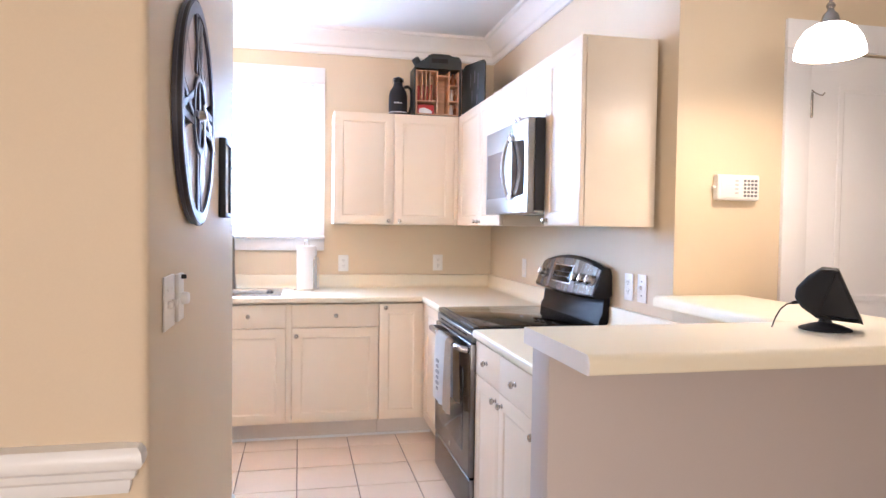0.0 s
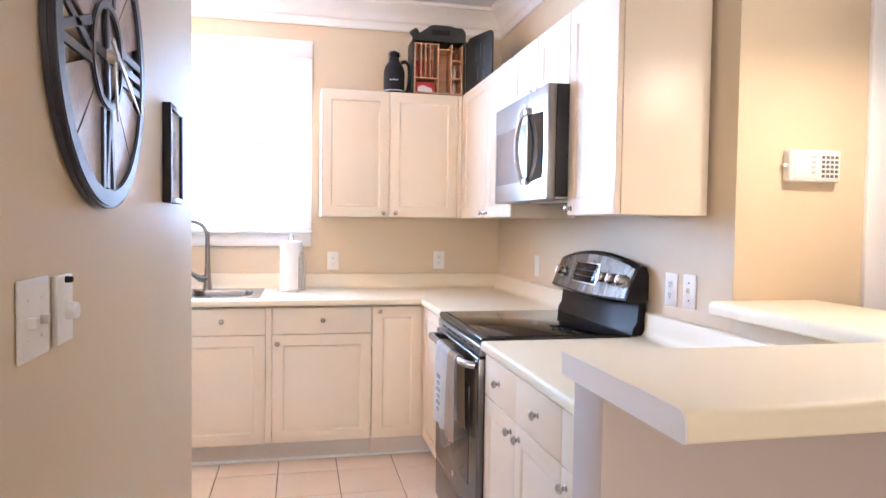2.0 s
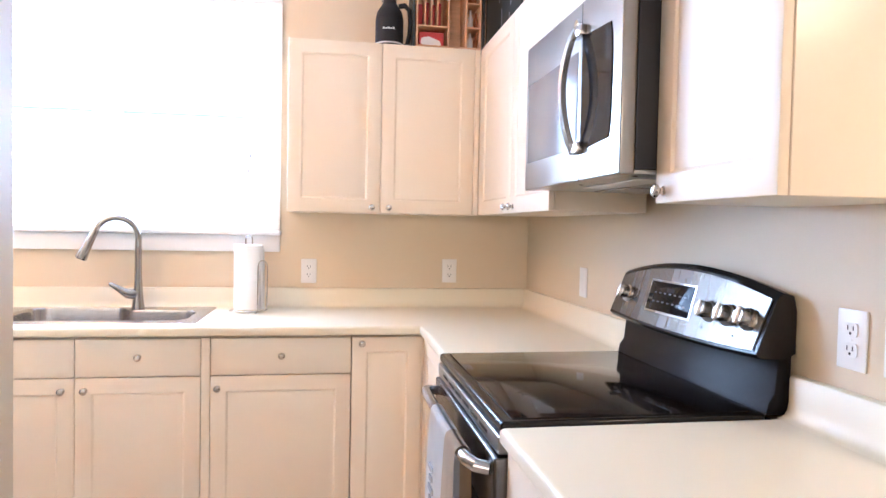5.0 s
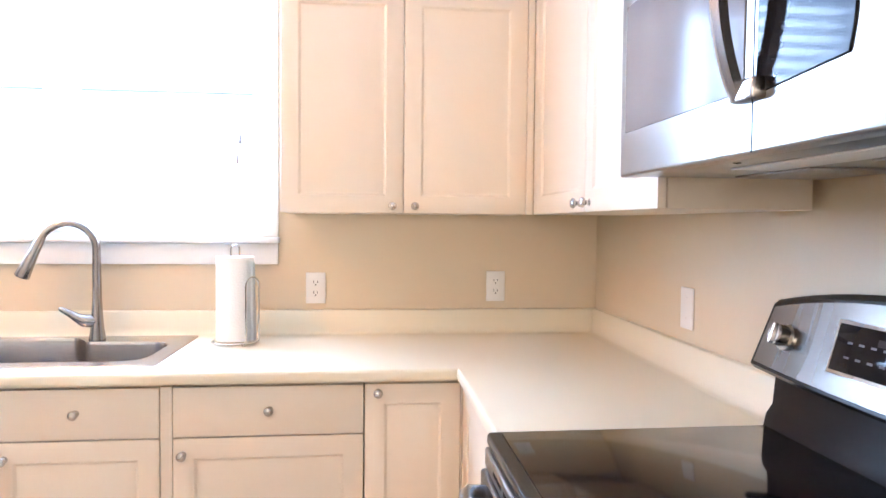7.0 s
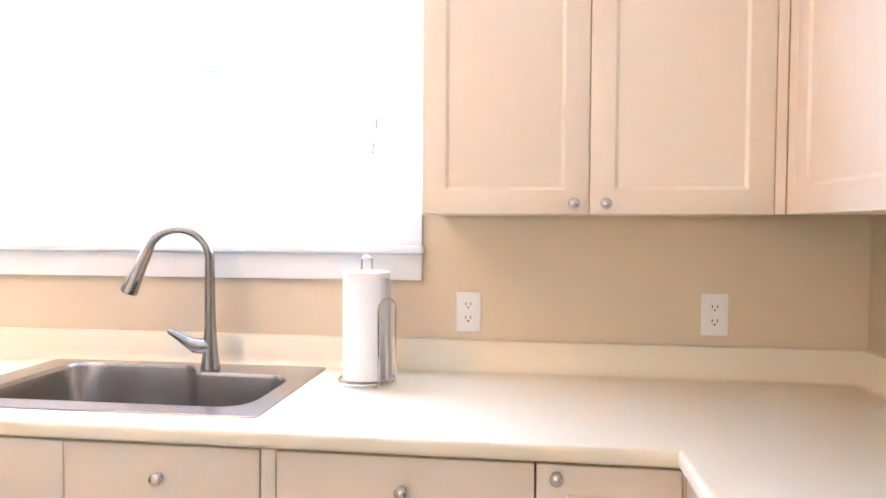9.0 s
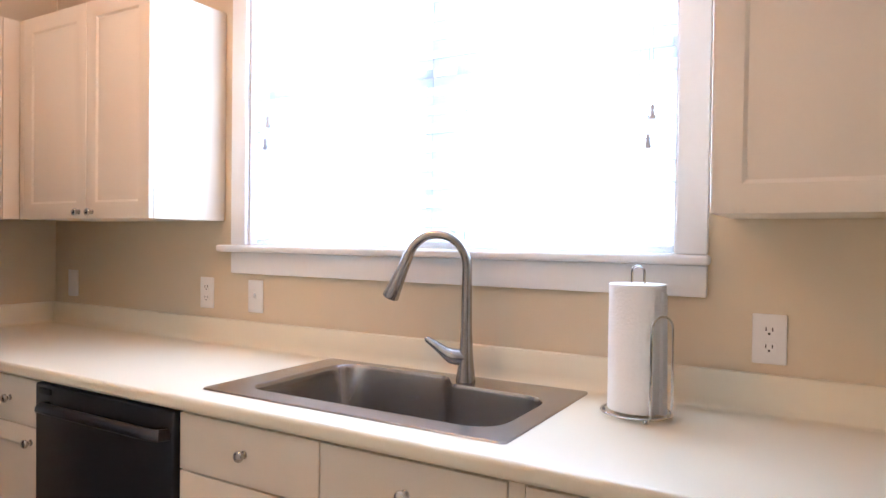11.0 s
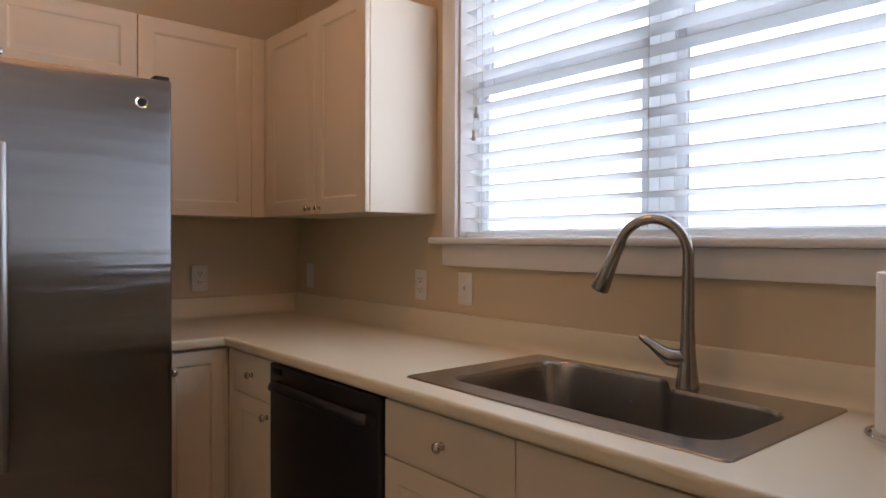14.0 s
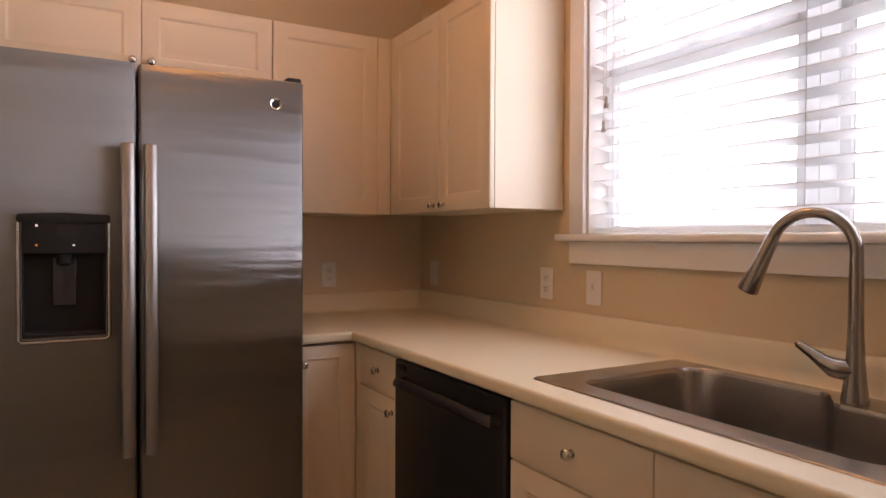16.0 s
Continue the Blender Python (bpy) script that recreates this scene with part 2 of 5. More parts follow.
def sweep(points, radii, seg=12, bm=None, flat=1.0):
    """A tube along points. radii: one, or one for each point. flat: squash across the second axis."""
    bm = bm or bmesh.new()
    pts = [Vector(p) for p in points]
    radii = radii if isinstance(radii, (list, tuple)) else [radii] * len(pts)
    side, rings = None, []
    for k, p in enumerate(pts):
        d = (pts[min(k + 1, len(pts) - 1)] - pts[max(k - 1, 0)]).normalized()
        if side is None:
            side = d.orthogonal().normalized() if abs(d.x) > 0.1 or abs(d.y) > 0.1 else Vector((1, 0, 0))
        side = (side - d * side.dot(d)).normalized()
        up = d.cross(side)
        rings.append([bm.verts.new(p + radii[k] * (math.cos(a) * side + flat * math.sin(a) * up)) for a in (2 * math.pi * q / seg for q in range(seg))])
    for a, b in zip(rings, rings[1:]):
        for k in range(seg):
            bm.faces.new((a[k], a[(k + 1) % seg], b[(k + 1) % seg], b[k]))
    bm.faces.new(rings[0])
    bm.faces.new(rings[-1])
    return bm


def arc(centre, u, v, radius, a0, a1, steps):
    """Points on an arc in the plane of u and v, degrees."""
    c, u, v = Vector(centre), Vector(u), Vector(v)
    return [c + radius * (math.cos(radians(a0 + (a1 - a0) * k / steps)) * u + math.sin(radians(a0 + (a1 - a0) * k / steps)) * v) for k in range(steps + 1)]


def round_poly(points, radius, steps=5):
    """A 2D outline with rounded corners. radius: one, or one for each corner."""
    out, n = [], len(points)
    for k in range(n):
        p, a, b = Vector(points[k]), Vector(points[k - 1]), Vector(points[(k + 1) % n])
        r = radius[k] if isinstance(radius, (list, tuple)) else radius
        if r <= 0:
            out.append(p)
            continue
        da, db = (a - p).normalized(), (b - p).normalized()
        half = math.acos(max(-1, min(1, da.dot(db)))) / 2
        cut = min(r / math.tan(half), 0.49 * (a - p).length, 0.49 * (b - p).length)
        for s in range(steps + 1):
            f = s / steps
            out.append((1 - f) ** 2 * (p + da * cut) + 2 * f * (1 - f) * p + f * f * (p + db * cut))
    return out


def prism(outline, axis, a, b, bevel=0.0, seg=2):
    """An outline (2D) pushed from a to b along an axis: x takes (y, z), y takes (x, z), z takes (x, y)."""
    def put(p, d):
        return {"x": (d, p[0], p[1]), "y": (p[0], d, p[1]), "z": (p[0], p[1], d)}[axis]
    bm = bmesh.new()
    lo = [bm.verts.new(put(p, a)) for p in outline]
    hi = [bm.verts.new(put(p, b)) for p in outline]
    fa, fb = bm.faces.new(lo), bm.faces.new(hi)
    n = len(lo)
    for k in range(n):
        bm.faces.new((lo[k], lo[(k + 1) % n], hi[(k + 1) % n], hi[k]))
    if bevel:
        bmesh.ops.recalc_face_normals(bm, faces=bm.faces)
        bmesh.ops.bevel(bm, geom=list({e for f in (fa, fb) for e in f.edges}), offset=bevel, segments=seg, affect="EDGES", profile=0.5)
    return bm


def moulding(profile, path, closed=False):
    """A profile of (out, z) along a level path with mitred corners; out lies to the left of the path's way."""
    bm, pts, rings = bmesh.new(), [Vector(p) for p in path], []
    n = len(pts)
    for k, p in enumerate(pts):
        d0 = (p - pts[k - 1]).normalized() if k or closed else (pts[1] - p).normalized()
        d1 = (pts[(k + 1) % n] - p).normalized() if k < n - 1 or closed else d0
        n0, n1 = Vector((-d0.y, d0.x)), Vector((-d1.y, d1.x))
        mit = (n0 + n1) / (1 + n0.dot(n1))
        rings.append([bm.verts.new((p.x + mit.x * o, p.y + mit.y * o, z)) for o, z in profile])
    m = len(profile)
    for a, b in list(zip(rings, rings[1:])) + ([(rings[-1], rings[0])] if closed else []):
        for k in range(m):
            bm.faces.new((a[k], a[(k + 1) % m], b[(k + 1) % m], b[k]))
    if not closed:
        bm.faces.new(rings[0])
        bm.faces.new(rings[-1])
    return bm


def panel_front(x0, x1, z0, z1, y=0.0, thick=0.019, border=0.052, routed=True):
    """A cabinet front that faces -y, with a routed, raised centre panel."""
    bm = box(x0, x1, y, y + thick, z0, z1)
    bmesh.ops.bevel(bm, geom=bm.edges[:], offset=0.0025, segments=2, affect="EDGES", profile=0.5)
    if routed:
        bm.faces.ensure_lookup_table()
        bm.normal_update()
        face = max((f for f in bm.faces if f.normal.y < -0.9), key=lambda f: f.calc_area())
        for thickness, depth in ((border, 0.0), (0.008, -0.0050), (0.004, 0.0), (0.017, 0.0042)):
            bmesh.ops.inset_region(bm, faces=[face], thickness=thickness, depth=depth, use_even_offset=True)
    return bm


def knob_mesh():
    return to_mesh("knob", lathe([(0.0, 0.027), (0.006, 0.0265), (0.0115, 0.024), (0.014, 0.02), (0.0135, 0.016), (0.009, 0.012), (0.006, 0.009), (0.006, 0.004), (0.010, 0.002), (0.0105, 0.0), (0.0, 0.0)], 20), KNOBMETAL)


KNOB = knob_mesh()


def cabinet(name, m, width, depth, z0, z1, fronts, label, group, kick=0.0, body_mat=None):
    """m: the pose of the front's left foot; x to the right, y into the depth. fronts: x0, x1, z0, z1, routed, knob x, knob z."""
    root = thing(name, m @ Matrix.Translation((0, 0, z0 if not kick else 0)), label, "cabinet", group)
    off = z0 if not kick else 0
    part("body", box(0.001, width - 0.001, 0.021, depth, z0 - off, z1 - off, 0.0015, 1), body_mat or CAB, root)
    if kick:
        part("toe_kick", box(0.0, width, 0.085, 0.10, 0.0, z0 - 0.002), KICK, root)
    for x0, x1, a, b, routed, kx, kz in fronts:
        front = part("door" if routed else "drawer_front", panel_front(x0 + 0.001, x1 - 0.001, a - off, b - off, 0.0, 0.019, min(0.055, (x1 - x0) * 0.2), routed), CAB, root)
        if kx is not None:
            part("knob", KNOB, None, front, "round satin nickel knob", m=pose(kx, 0.0, kz - off, 90, 0, 0))
    run = sorted((f[0], f[1]) for f in fronts)
    edge = 0.0
    for a, b in run + [(width, width)]:
        if a - edge > 0.004 and fronts:
            part("filler_strip", box(edge - 0.0015 if edge == 0 else edge + 0.001, a + 0.0015 if a == width else a - 0.001, 0.0015, 0.022, z0 - off, z1 - off, 0.001, 1), CAB, root)
        edge = max(edge, b)
    return root


def slab(xs, ys, filled, z0, z1, bevel, corner=0.0):
    """A level slab of grid cells with rounded outer edges."""
    bm, verts = bmesh.new(), {}

    def v(i, j, z):
        if (i, j, z) not in verts:
            verts[i, j, z] = bm.verts.new((xs[i], ys[j], z))
        return verts[i, j, z]
    for i, j in filled:
        bm.faces.new((v(i, j, z1), v(i + 1, j, z1), v(i + 1, j + 1, z1), v(i, j + 1, z1)))
        bm.faces.new((v(i, j, z0), v(i, j + 1, z0), v(i + 1, j + 1, z0), v(i + 1, j, z0)))
        for a, b, c, d, n in ((i, j, i + 1, j, (i, j - 1)), (i + 1, j, i + 1, j + 1, (i + 1, j)), (i + 1, j + 1, i, j + 1, (i, j + 1)), (i, j + 1, i, j, (i - 1, j))):
            if n not in filled:
                bm.faces.new((v(a, b, z0), v(c, d, z0), v(c, d, z1), v(a, b, z1)))
    bmesh.ops.recalc_face_normals(bm, faces=bm.faces)
    if corner:
        posts = [e for e in bm.edges if abs(e.verts[0].co.z - e.verts[1].co.z) > 1e-6 and len(e.link_faces) == 2 and abs(e.link_faces[0].normal.dot(e.link_faces[1].normal)) < 0.1]
        bmesh.ops.bevel(bm, geom=posts, offset=corner, segments=4, affect="EDGES", profile=0.5)
        bm.normal_update()
    rim = [e for e in bm.edges if len(e.link_faces) == 2 and abs(e.link_faces[0].normal.dot(e.link_faces[1].normal)) < 0.1 and abs(e.verts[0].co.z - e.verts[1].co.z) < 1e-6]
    bmesh.ops.bevel(bm, geom=rim, offset=bevel, segments=4, affect="EDGES", profile=0.5)
    return bm


def structure(name, bm, material, label=""):
    return solo(name, bm, material, label or name.replace("_", " "), name.split("_")[0], kind="structure")

# ---- the plan ----
XW, XE, YN = -1.50, 2.56, 5.60          # kitchen: west, east and north wall faces
YY = 3.11                               # yellow wall face, south of the kitchen's east wall
XC, YC0, YC1 = 0.85, 2.23, 3.97         # clock wall: face, south and north end
CEILZ = 2.743
WX0, WX1, WZ0, WZ1 = -0.262, 1.252, 1.285, 2.36   # window opening
T = 0.12

floor = structure("floor", box(-3.2, 6.2, -3.6, 5.8, -0.12, -0.004), GROUT, "cream ceramic tile floor with brown grout joints")
structure("floor_living", box(-3.2, 6.2, -3.6, 1.9, -0.003, 0.006), CARPET, "beige carpet of the living room")
structure("ceiling", box(-3.2, 6.2, -3.6, 5.8, CEILZ, CEILZ + 0.1), CEIL, "smooth white painted ceiling")

bm = box(XW - T, WX0, YN, YN + 0.16, 0, CEILZ)
box(WX1, XE + T, YN, YN + 0.16, 0, CEILZ, bm=bm)
box(WX0, WX1, YN, YN + 0.16, 0, WZ0, bm=bm)
box(WX0, WX1, YN, YN + 0.16, WZ1, CEILZ, bm=bm)
structure("wall_north", bm, WALL, "beige painted kitchen wall with a window")
structure("wall_east", box(XE, XE + T, YY + T, YN, 0, CEILZ), WALL, "beige painted kitchen wall behind the range")
structure("wall_west", box(XW - T, XW, 3.64, YN, 0, CEILZ), WALL, "beige painted kitchen wall beside the fridge")
structure("wall_fridge_side", box(XW, XC - T, 3.64, 3.76, 0, CEILZ), WALL, "beige painted wall beside the fridge")
structure("wall_clock", prism(round_poly([(-3.2, YC0), (XC, YC0), (XC, YC1), (XC - T, YC1), (XC - T, YC0 + T), (-3.2, YC0 + T)], [0, 0.02, 0.02, 0.02, 0, 0], 5), "z", 0, CEILZ), WALL, "beige painted partition with rounded corners and a chair rail")
DX0, DX1, DZ = 3.140, 3.935, 2.088        # door leaf
bm = box(XE, DX0, YY, YY + T, 0, CEILZ)
box(DX1, 6.2, YY, YY + T, 0, CEILZ, bm=bm)
box(DX0, DX1, YY, YY + T, DZ, CEILZ, bm=bm)
structure("wall_yellow", bm, WALL, "warm beige painted wall beside a white door")
structure("wall_closet_back", box(DX0 - 0.1, DX1 + 0.1, YY + 0.6, YY + 0.7, 0, CEILZ), WALL, "closet wall behind the door")
structure("wall_far_east", box(6.2, 6.32, -3.6, YY, 0, CEILZ), WALL, "beige living room wall")
structure("wall_far_west", box(-3.32, -3.2, -3.6, YC0, 0, CEILZ), WALL, "beige living room wall")
# unseen opening, assumed and placed to suit the living room fill
LX0, LX1, LZ0, LZ1 = -1.3, 1.3, 0.65, 2.35
bm = box(-3.2, LX0, -3.6, -3.45, 0, CEILZ)
box(LX1, 6.2, -3.6, -3.45, 0, CEILZ, bm=bm)
box(LX0, LX1, -3.6, -3.45, 0, LZ0, bm=bm)
box(LX0, LX1, -3.6, -3.45, LZ1, CEILZ, bm=bm)
structure("wall_south", bm, WALL, "unseen beige living room wall with an assumed wide opening for fill")
structure("ground", box(-300, 300, -300, 300, -0.6, -0.5), GRASS, "grass outside the house")
# plain emissive sheet added behind the window; nothing is modelled out there
structure("backdrop", box(-9, 10, 10.0, 10.05, -0.5, 9.0), OUTSIDE, "glowing plane standing in for the daylight outside the window")

# crown moulding, baseboards and chair rail
CROWN = [(0.0, CEILZ - 0.172), (0.012, CEILZ - 0.172), (0.016, CEILZ - 0.160), (0.014, CEILZ - 0.152), (0.014, CEILZ - 0.122), (0.022, CEILZ - 0.116), (0.026, CEILZ - 0.106), (0.032, CEILZ - 0.085), (0.052, CEILZ - 0.055), (0.080, CEILZ - 0.036), (0.086, CEILZ - 0.024), (0.104, CEILZ - 0.018), (0.108, CEILZ), (0.0, CEILZ)]
structure("trim_crown", moulding(CROWN, [(6.2, YY), (XE, YY), (XE, YN), (XW, YN), (XW, 3.76)]), TRIM, "white stepped crown moulding")
structure("trim_crown_clock", moulding(CROWN, [(XC - T, 3.76), (XC - T, YC1), (XC, YC1), (XC, YC0), (-3.2, YC0)]), TRIM, "white stepped crown moulding")
BASEB = [(0.0, 0.0), (0.014, 0.0), (0.014, 0.085), (0.010, 0.10), (0.006, 0.105), (0.0, 0.11)]
structure("baseboard", moulding(BASEB, [(XC - T, 3.76), (XC - T, YC1), (XC, YC1), (XC, YC0), (-3.2, YC0)]), TRIM, "white baseboard round the partition")
structure("baseboard_yellow", moulding(BASEB, [(DX0 - 0.119, YY), (2.665, YY)]), TRIM, "white baseboard")
RAIL = [(o, 0.922 - (0.924 - z) * 1.29) for o, z in ((0.0, 0.845), (0.010, 0.845), (0.014, 0.856), (0.014, 0.866), (0.024, 0.872), (0.028, 0.884), (0.038, 0.890), (0.042, 0.900), (0.040, 0.912), (0.032, 0.921), (0.0, 0.924))]
bm = moulding(RAIL, [(XC - 0.045, YC0 + 0.01), (XC - 0.045, YC0), (-3.2, YC0)])
structure("trim_chair_rail", bm, TRIM, "white moulded chair rail with a mitred end")

# ---- window, blind ----
win = thing("window_1", (0.5, YN, WZ0), "white cased double window with vinyl sashes", "window", kind="structure")
CW = 0.068
part("casing_side", box(WX0 - CW, WX0 + 0.006, YN - 0.02, YN - 0.001, WZ0, WZ1 + 0.0, 0.004), TRIM, win, world=True)
part("casing_side", box(WX1 - 0.006, WX1 + CW, YN - 0.02, YN - 0.001, WZ0, WZ1 + 0.0, 0.004), TRIM, win, world=True)
part("casing_head", box(WX0 - CW, WX1 + CW, YN - 0.022, YN - 0.001, WZ1 + 0.001, WZ1 + 0.108, 0.004), TRIM, win, world=True)
part("window_sill", box(WX0 - CW - 0.053, WX1 + CW + 0.006, YN - 0.045, YN + 0.12, WZ0 - 0.026, WZ0 - 0.001, 0.008, 3), TRIM, win, world=True)
part("apron", box(WX0 - CW, WX1 + CW, YN - 0.019, YN - 0.001, WZ0 - 0.105, WZ0 - 0.027, 0.004), TRIM, win, world=True)
bm = box(WX0 + 0.0, WX0 + 0.014, YN + 0.0, YN + 0.15, WZ0, WZ1)
box(WX1 - 0.014, WX1, YN, YN + 0.15, WZ0, WZ1, bm=bm)
box(WX0 + 0.014, WX1 - 0.014, YN, YN + 0.15, WZ1 - 0.014, WZ1, bm=bm)
part("jamb", bm, TRIM, win, world=True)
part("mullion", box(0.472, 0.556, YN + 0.085, YN + 0.155, WZ0, WZ1 - 0.014, 0.004), PVC, win, world=True)
for x0, x1 in ((WX0 + 0.014, 0.472), (0.556, WX1 - 0.014)):
    for z0, z1, y in ((WZ0, 1.862, 0.09), (1.822, WZ1 - 0.014, 0.118)):
        w = 0.028
        bm = box(x0, x0 + w, YN + y, YN + y + 0.026, z0, z1, 0.003)
        box(x1 - w, x1, YN + y, YN + y + 0.026, z0, z1, 0.003, bm=bm)
        box(x0 + w, x1 - w, YN + y + 0.001, YN + y + 0.025, z0, z0 + w, 0.003, bm=bm)
        box(x0 + w, x1 - w, YN + y + 0.001, YN + y + 0.025, z1 - w, z1, 0.003, bm=bm)
        sash = part("sash", bm, PVC, win, world=True)
        if y < 0.1:
            part("weather_strip", box(x0 + w, x1 - w, YN + y + 0.003, YN + y + 0.022, z1 - w - 0.004, z1 - w + 0.002), SEAL, sash, "dark grey seal strip", world=True)
        if y < 0.1:
            lock = box((x0 + x1) / 2 - 0.03, (x0 + x1) / 2 + 0.03, YN + y - 0.006, YN + y + 0.02, z1, z1 + 0.016, 0.005)
            part("sash_lock", box((x0 + x1) / 2 - 0.012, (x0 + x1) / 2 + 0.05, YN + y - 0.010, YN + y - 0.002, z1 + 0.006, z1 + 0.013, 0.003, 2, lock), PVC, sash, world=True)
        pane = part("pane", box(x0 + w, x1 - w, YN + y + 0.011, YN + y + 0.015, z0 + w, z1 - w), PANE, sash, "clear glass", world=True)
        pane.visible_shadow = False

blind = thing("window_blind", (0.5, YN + 0.04, WZ0), "white faux wood venetian blind, lowered with slats half open", "blind")
BX0, BX1, BY = WX0 + 0.02, WX1 - 0.02, YN + 0.048
part("headrail", box(BX0, BX1, BY - 0.028, BY + 0.028, WZ1 - 0.07, WZ1 - 0.016, 0.004), SLATMAT, blind, world=True)
part("bottom_rail", box(BX0, BX1, BY - 0.026, BY + 0.026, WZ0 + 0.002, WZ0 + 0.020, 0.005), SLATMAT, blind, world=True)
sl = prism([(-0.031, -0.0014), (-0.015, 0.0010), (0.0, 0.0018), (0.015, 0.0010), (0.031, -0.0014), (0.031, 0.0012), (0.015, 0.0036), (0.0, 0.0044), (-0.015, 0.0036), (-0.031, 0.0012)], "x", BX0 + 0.002, BX1 - 0.002)
SLAT = to_mesh("slat", sl, SLATMAT)
nsl = 17
for k in range(nsl):
    z = WZ0 + 0.062 + k * (WZ1 - 0.095 - WZ0 - 0.062) / (nsl - 1)
    part("slat", SLAT, None, blind, world=True, m=pose(0, BY, z, -12 + random.uniform(-1.5, 1.5), 0, 0))
for x in (BX0 + 0.09, 0.515, BX1 - 0.09):
    bm = sweep([(x, BY - 0.032, WZ0 + 0.02), (x, BY - 0.032, WZ1 - 0.05)], 0.0011, 6)
    sweep([(x, BY + 0.027, WZ0 + 0.02), (x, BY + 0.027, WZ1 - 0.05)], 0.0011, 6, bm)
    part("ladder_cord", bm, CORD, blind, world=True)
for x, z in ((-0.175, 1.745), (-0.187, 1.665), (1.178, 1.665), (1.168, 1.59)):
    cord = part("pull_cord", sweep([(x, BY - 0.040, z), (x, BY - 0.040, WZ1 - 0.05)], 0.0012, 6), CORD, blind, world=True)
    part("tassel", lathe([(0, 0.04), (0.004, 0.038), (0.006, 0.028), (0.0045, 0.022), (0.008, 0.004), (0.0075, 0), (0, 0)], 12, Matrix.Translation((x, BY - 0.040, z - 0.036))), TASSEL, cord, "grey cord tassel", world=True)

# ---- cabinets ----
NORTH, EAST, WEST = 4.985, 1.91, -0.865     # faces of the base cabinet fronts
TOP, DR, BOT = 0.866, 0.720, 0.125
BASE = "base cabinets"
UP = "wall cabinets"


def base_fronts(splits, knob):
    """Drawer over door for each stretch."""
    out = []
    for (x0, x1), side in zip(splits, knob):
        out.append((x0, x1, DR + 0.002, TOP, False, (x0 + x1) / 2, 0.797))
        out.append((x0, x1, BOT, DR - 0.002, True, x1 - 0.043 if side == "r" else x0 + (0.028 if x1 - x0 > 0.5 else 0.036), 0.672))
    return out


north = lambda x: pose(x, NORTH, 0)
x0 = -0.863
cabinet("base_cabinet", north(x0), 0.370, 0.61, BOT, 0.868, base_fronts([(0.046, 0.370)], "r"), "narrow cream base cabinet with one drawer above a routed door", BASE, 0.1)
x0 = 0.155
sinkcab = cabinet("sink_cabinet", north(x0), 0.915, 0.61, BOT, 0.66, base_fronts([(0.0, 0.463), (0.463, 0.915)], "rl"), "cream sink base cabinet with two false drawer fronts and two doors", BASE, 0.1)
part("face_rail", box(0.001, 0.914, 0.021, 0.04, 0.66, 0.868), CAB, sinkcab)
part("filler_strip", box(0.9165, 0.948, 0.004, 0.03, BOT, 0.868), CAB, sinkcab)
part("toe_kick", box(0.915, 0.95, 0.085, 0.10, 0.0, BOT), KICK, sinkcab)
x0 = 1.105
cabinet("base_cabinet", north(x0), 0.541, 0.61, BOT, 0.868, base_fronts([(0.0, 0.541)], "l"), "wide cream base cabinet with one drawer above a routed door", BASE, 0.1)
x0 = 1.648
cabinet("corner_cabinet", north(x0), 0.289, 0.61, BOT, 0.868, [(0.0, 0.285, BOT, TOP, True, 0.04, 0.842)], "narrow cream corner cabinet with a full-height routed door", BASE, 0.1)
part("filler_strip", box(0.2895, 0.312, 0.004, 0.022, BOT, 0.868, 0.001, 1), CAB, scene.objects["corner_cabinet"])
part("toe_kick", box(0.289, 0.376, 0.085, 0.10, 0.0, BOT - 0.002), KICK, scene.objects["corner_cabinet"])
SHOE = [(NORTH + 0.085 - 0.016 * math.sin(radians(a)), 0.016 * math.cos(radians(a))) for a in range(0, 91, 15)]
structure("trim_shoe", prism([(NORTH + 0.085, 0.001)] + SHOE, "x", 0.152, 2.0), TRIM, "white quarter-round strip along the toe kick")
east = lambda y, x=EAST: pose(x, y, 0, 0, 0, -90)
cabinet("corner_cabinet", east(4.984, 1.938), 0.624, 0.60, BOT, 0.868, [(0.041, 0.624, BOT, TOP, True, 0.584, 0.80)], "cream corner cabinet with a full-height routed door beside the range", BASE, 0.1)
cabinet("base_cabinet", east(3.602), 0.717, 0.60, BOT, 0.868, [
    (0.0, 0.347, DR + 0.002, TOP, False, 0.174, 0.797), (0.347, 0.717, DR + 0.002, TOP, False, 0.545, 0.797),
    (0.0, 0.347, BOT, DR - 0.002, True, 0.307, 0.676), (0.347, 0.717, BOT, DR - 0.002, True, 0.389, 0.676)], "cream base cabinet with two drawers and two routed doors", BASE, 0.1)
cabinet("base_cabinet", east(2.883), 0.455, 0.60, BOT, 0.868, base_fronts([(0.0, 0.455)], "l"), "cream base cabinet with one drawer and door at the peninsula's end", BASE, 0.1)
west = lambda y, x=WEST: pose(x, y, 0, 0, 0, 90)
cabinet("corner_cabinet", west(4.735), 0.2485, 0.60, BOT, 0.868, [(0.005, 0.238, BOT, TOP, True, 0.045, 0.80)], "cream corner cabinet with a full-height door beside the fridge", BASE, 0.1)

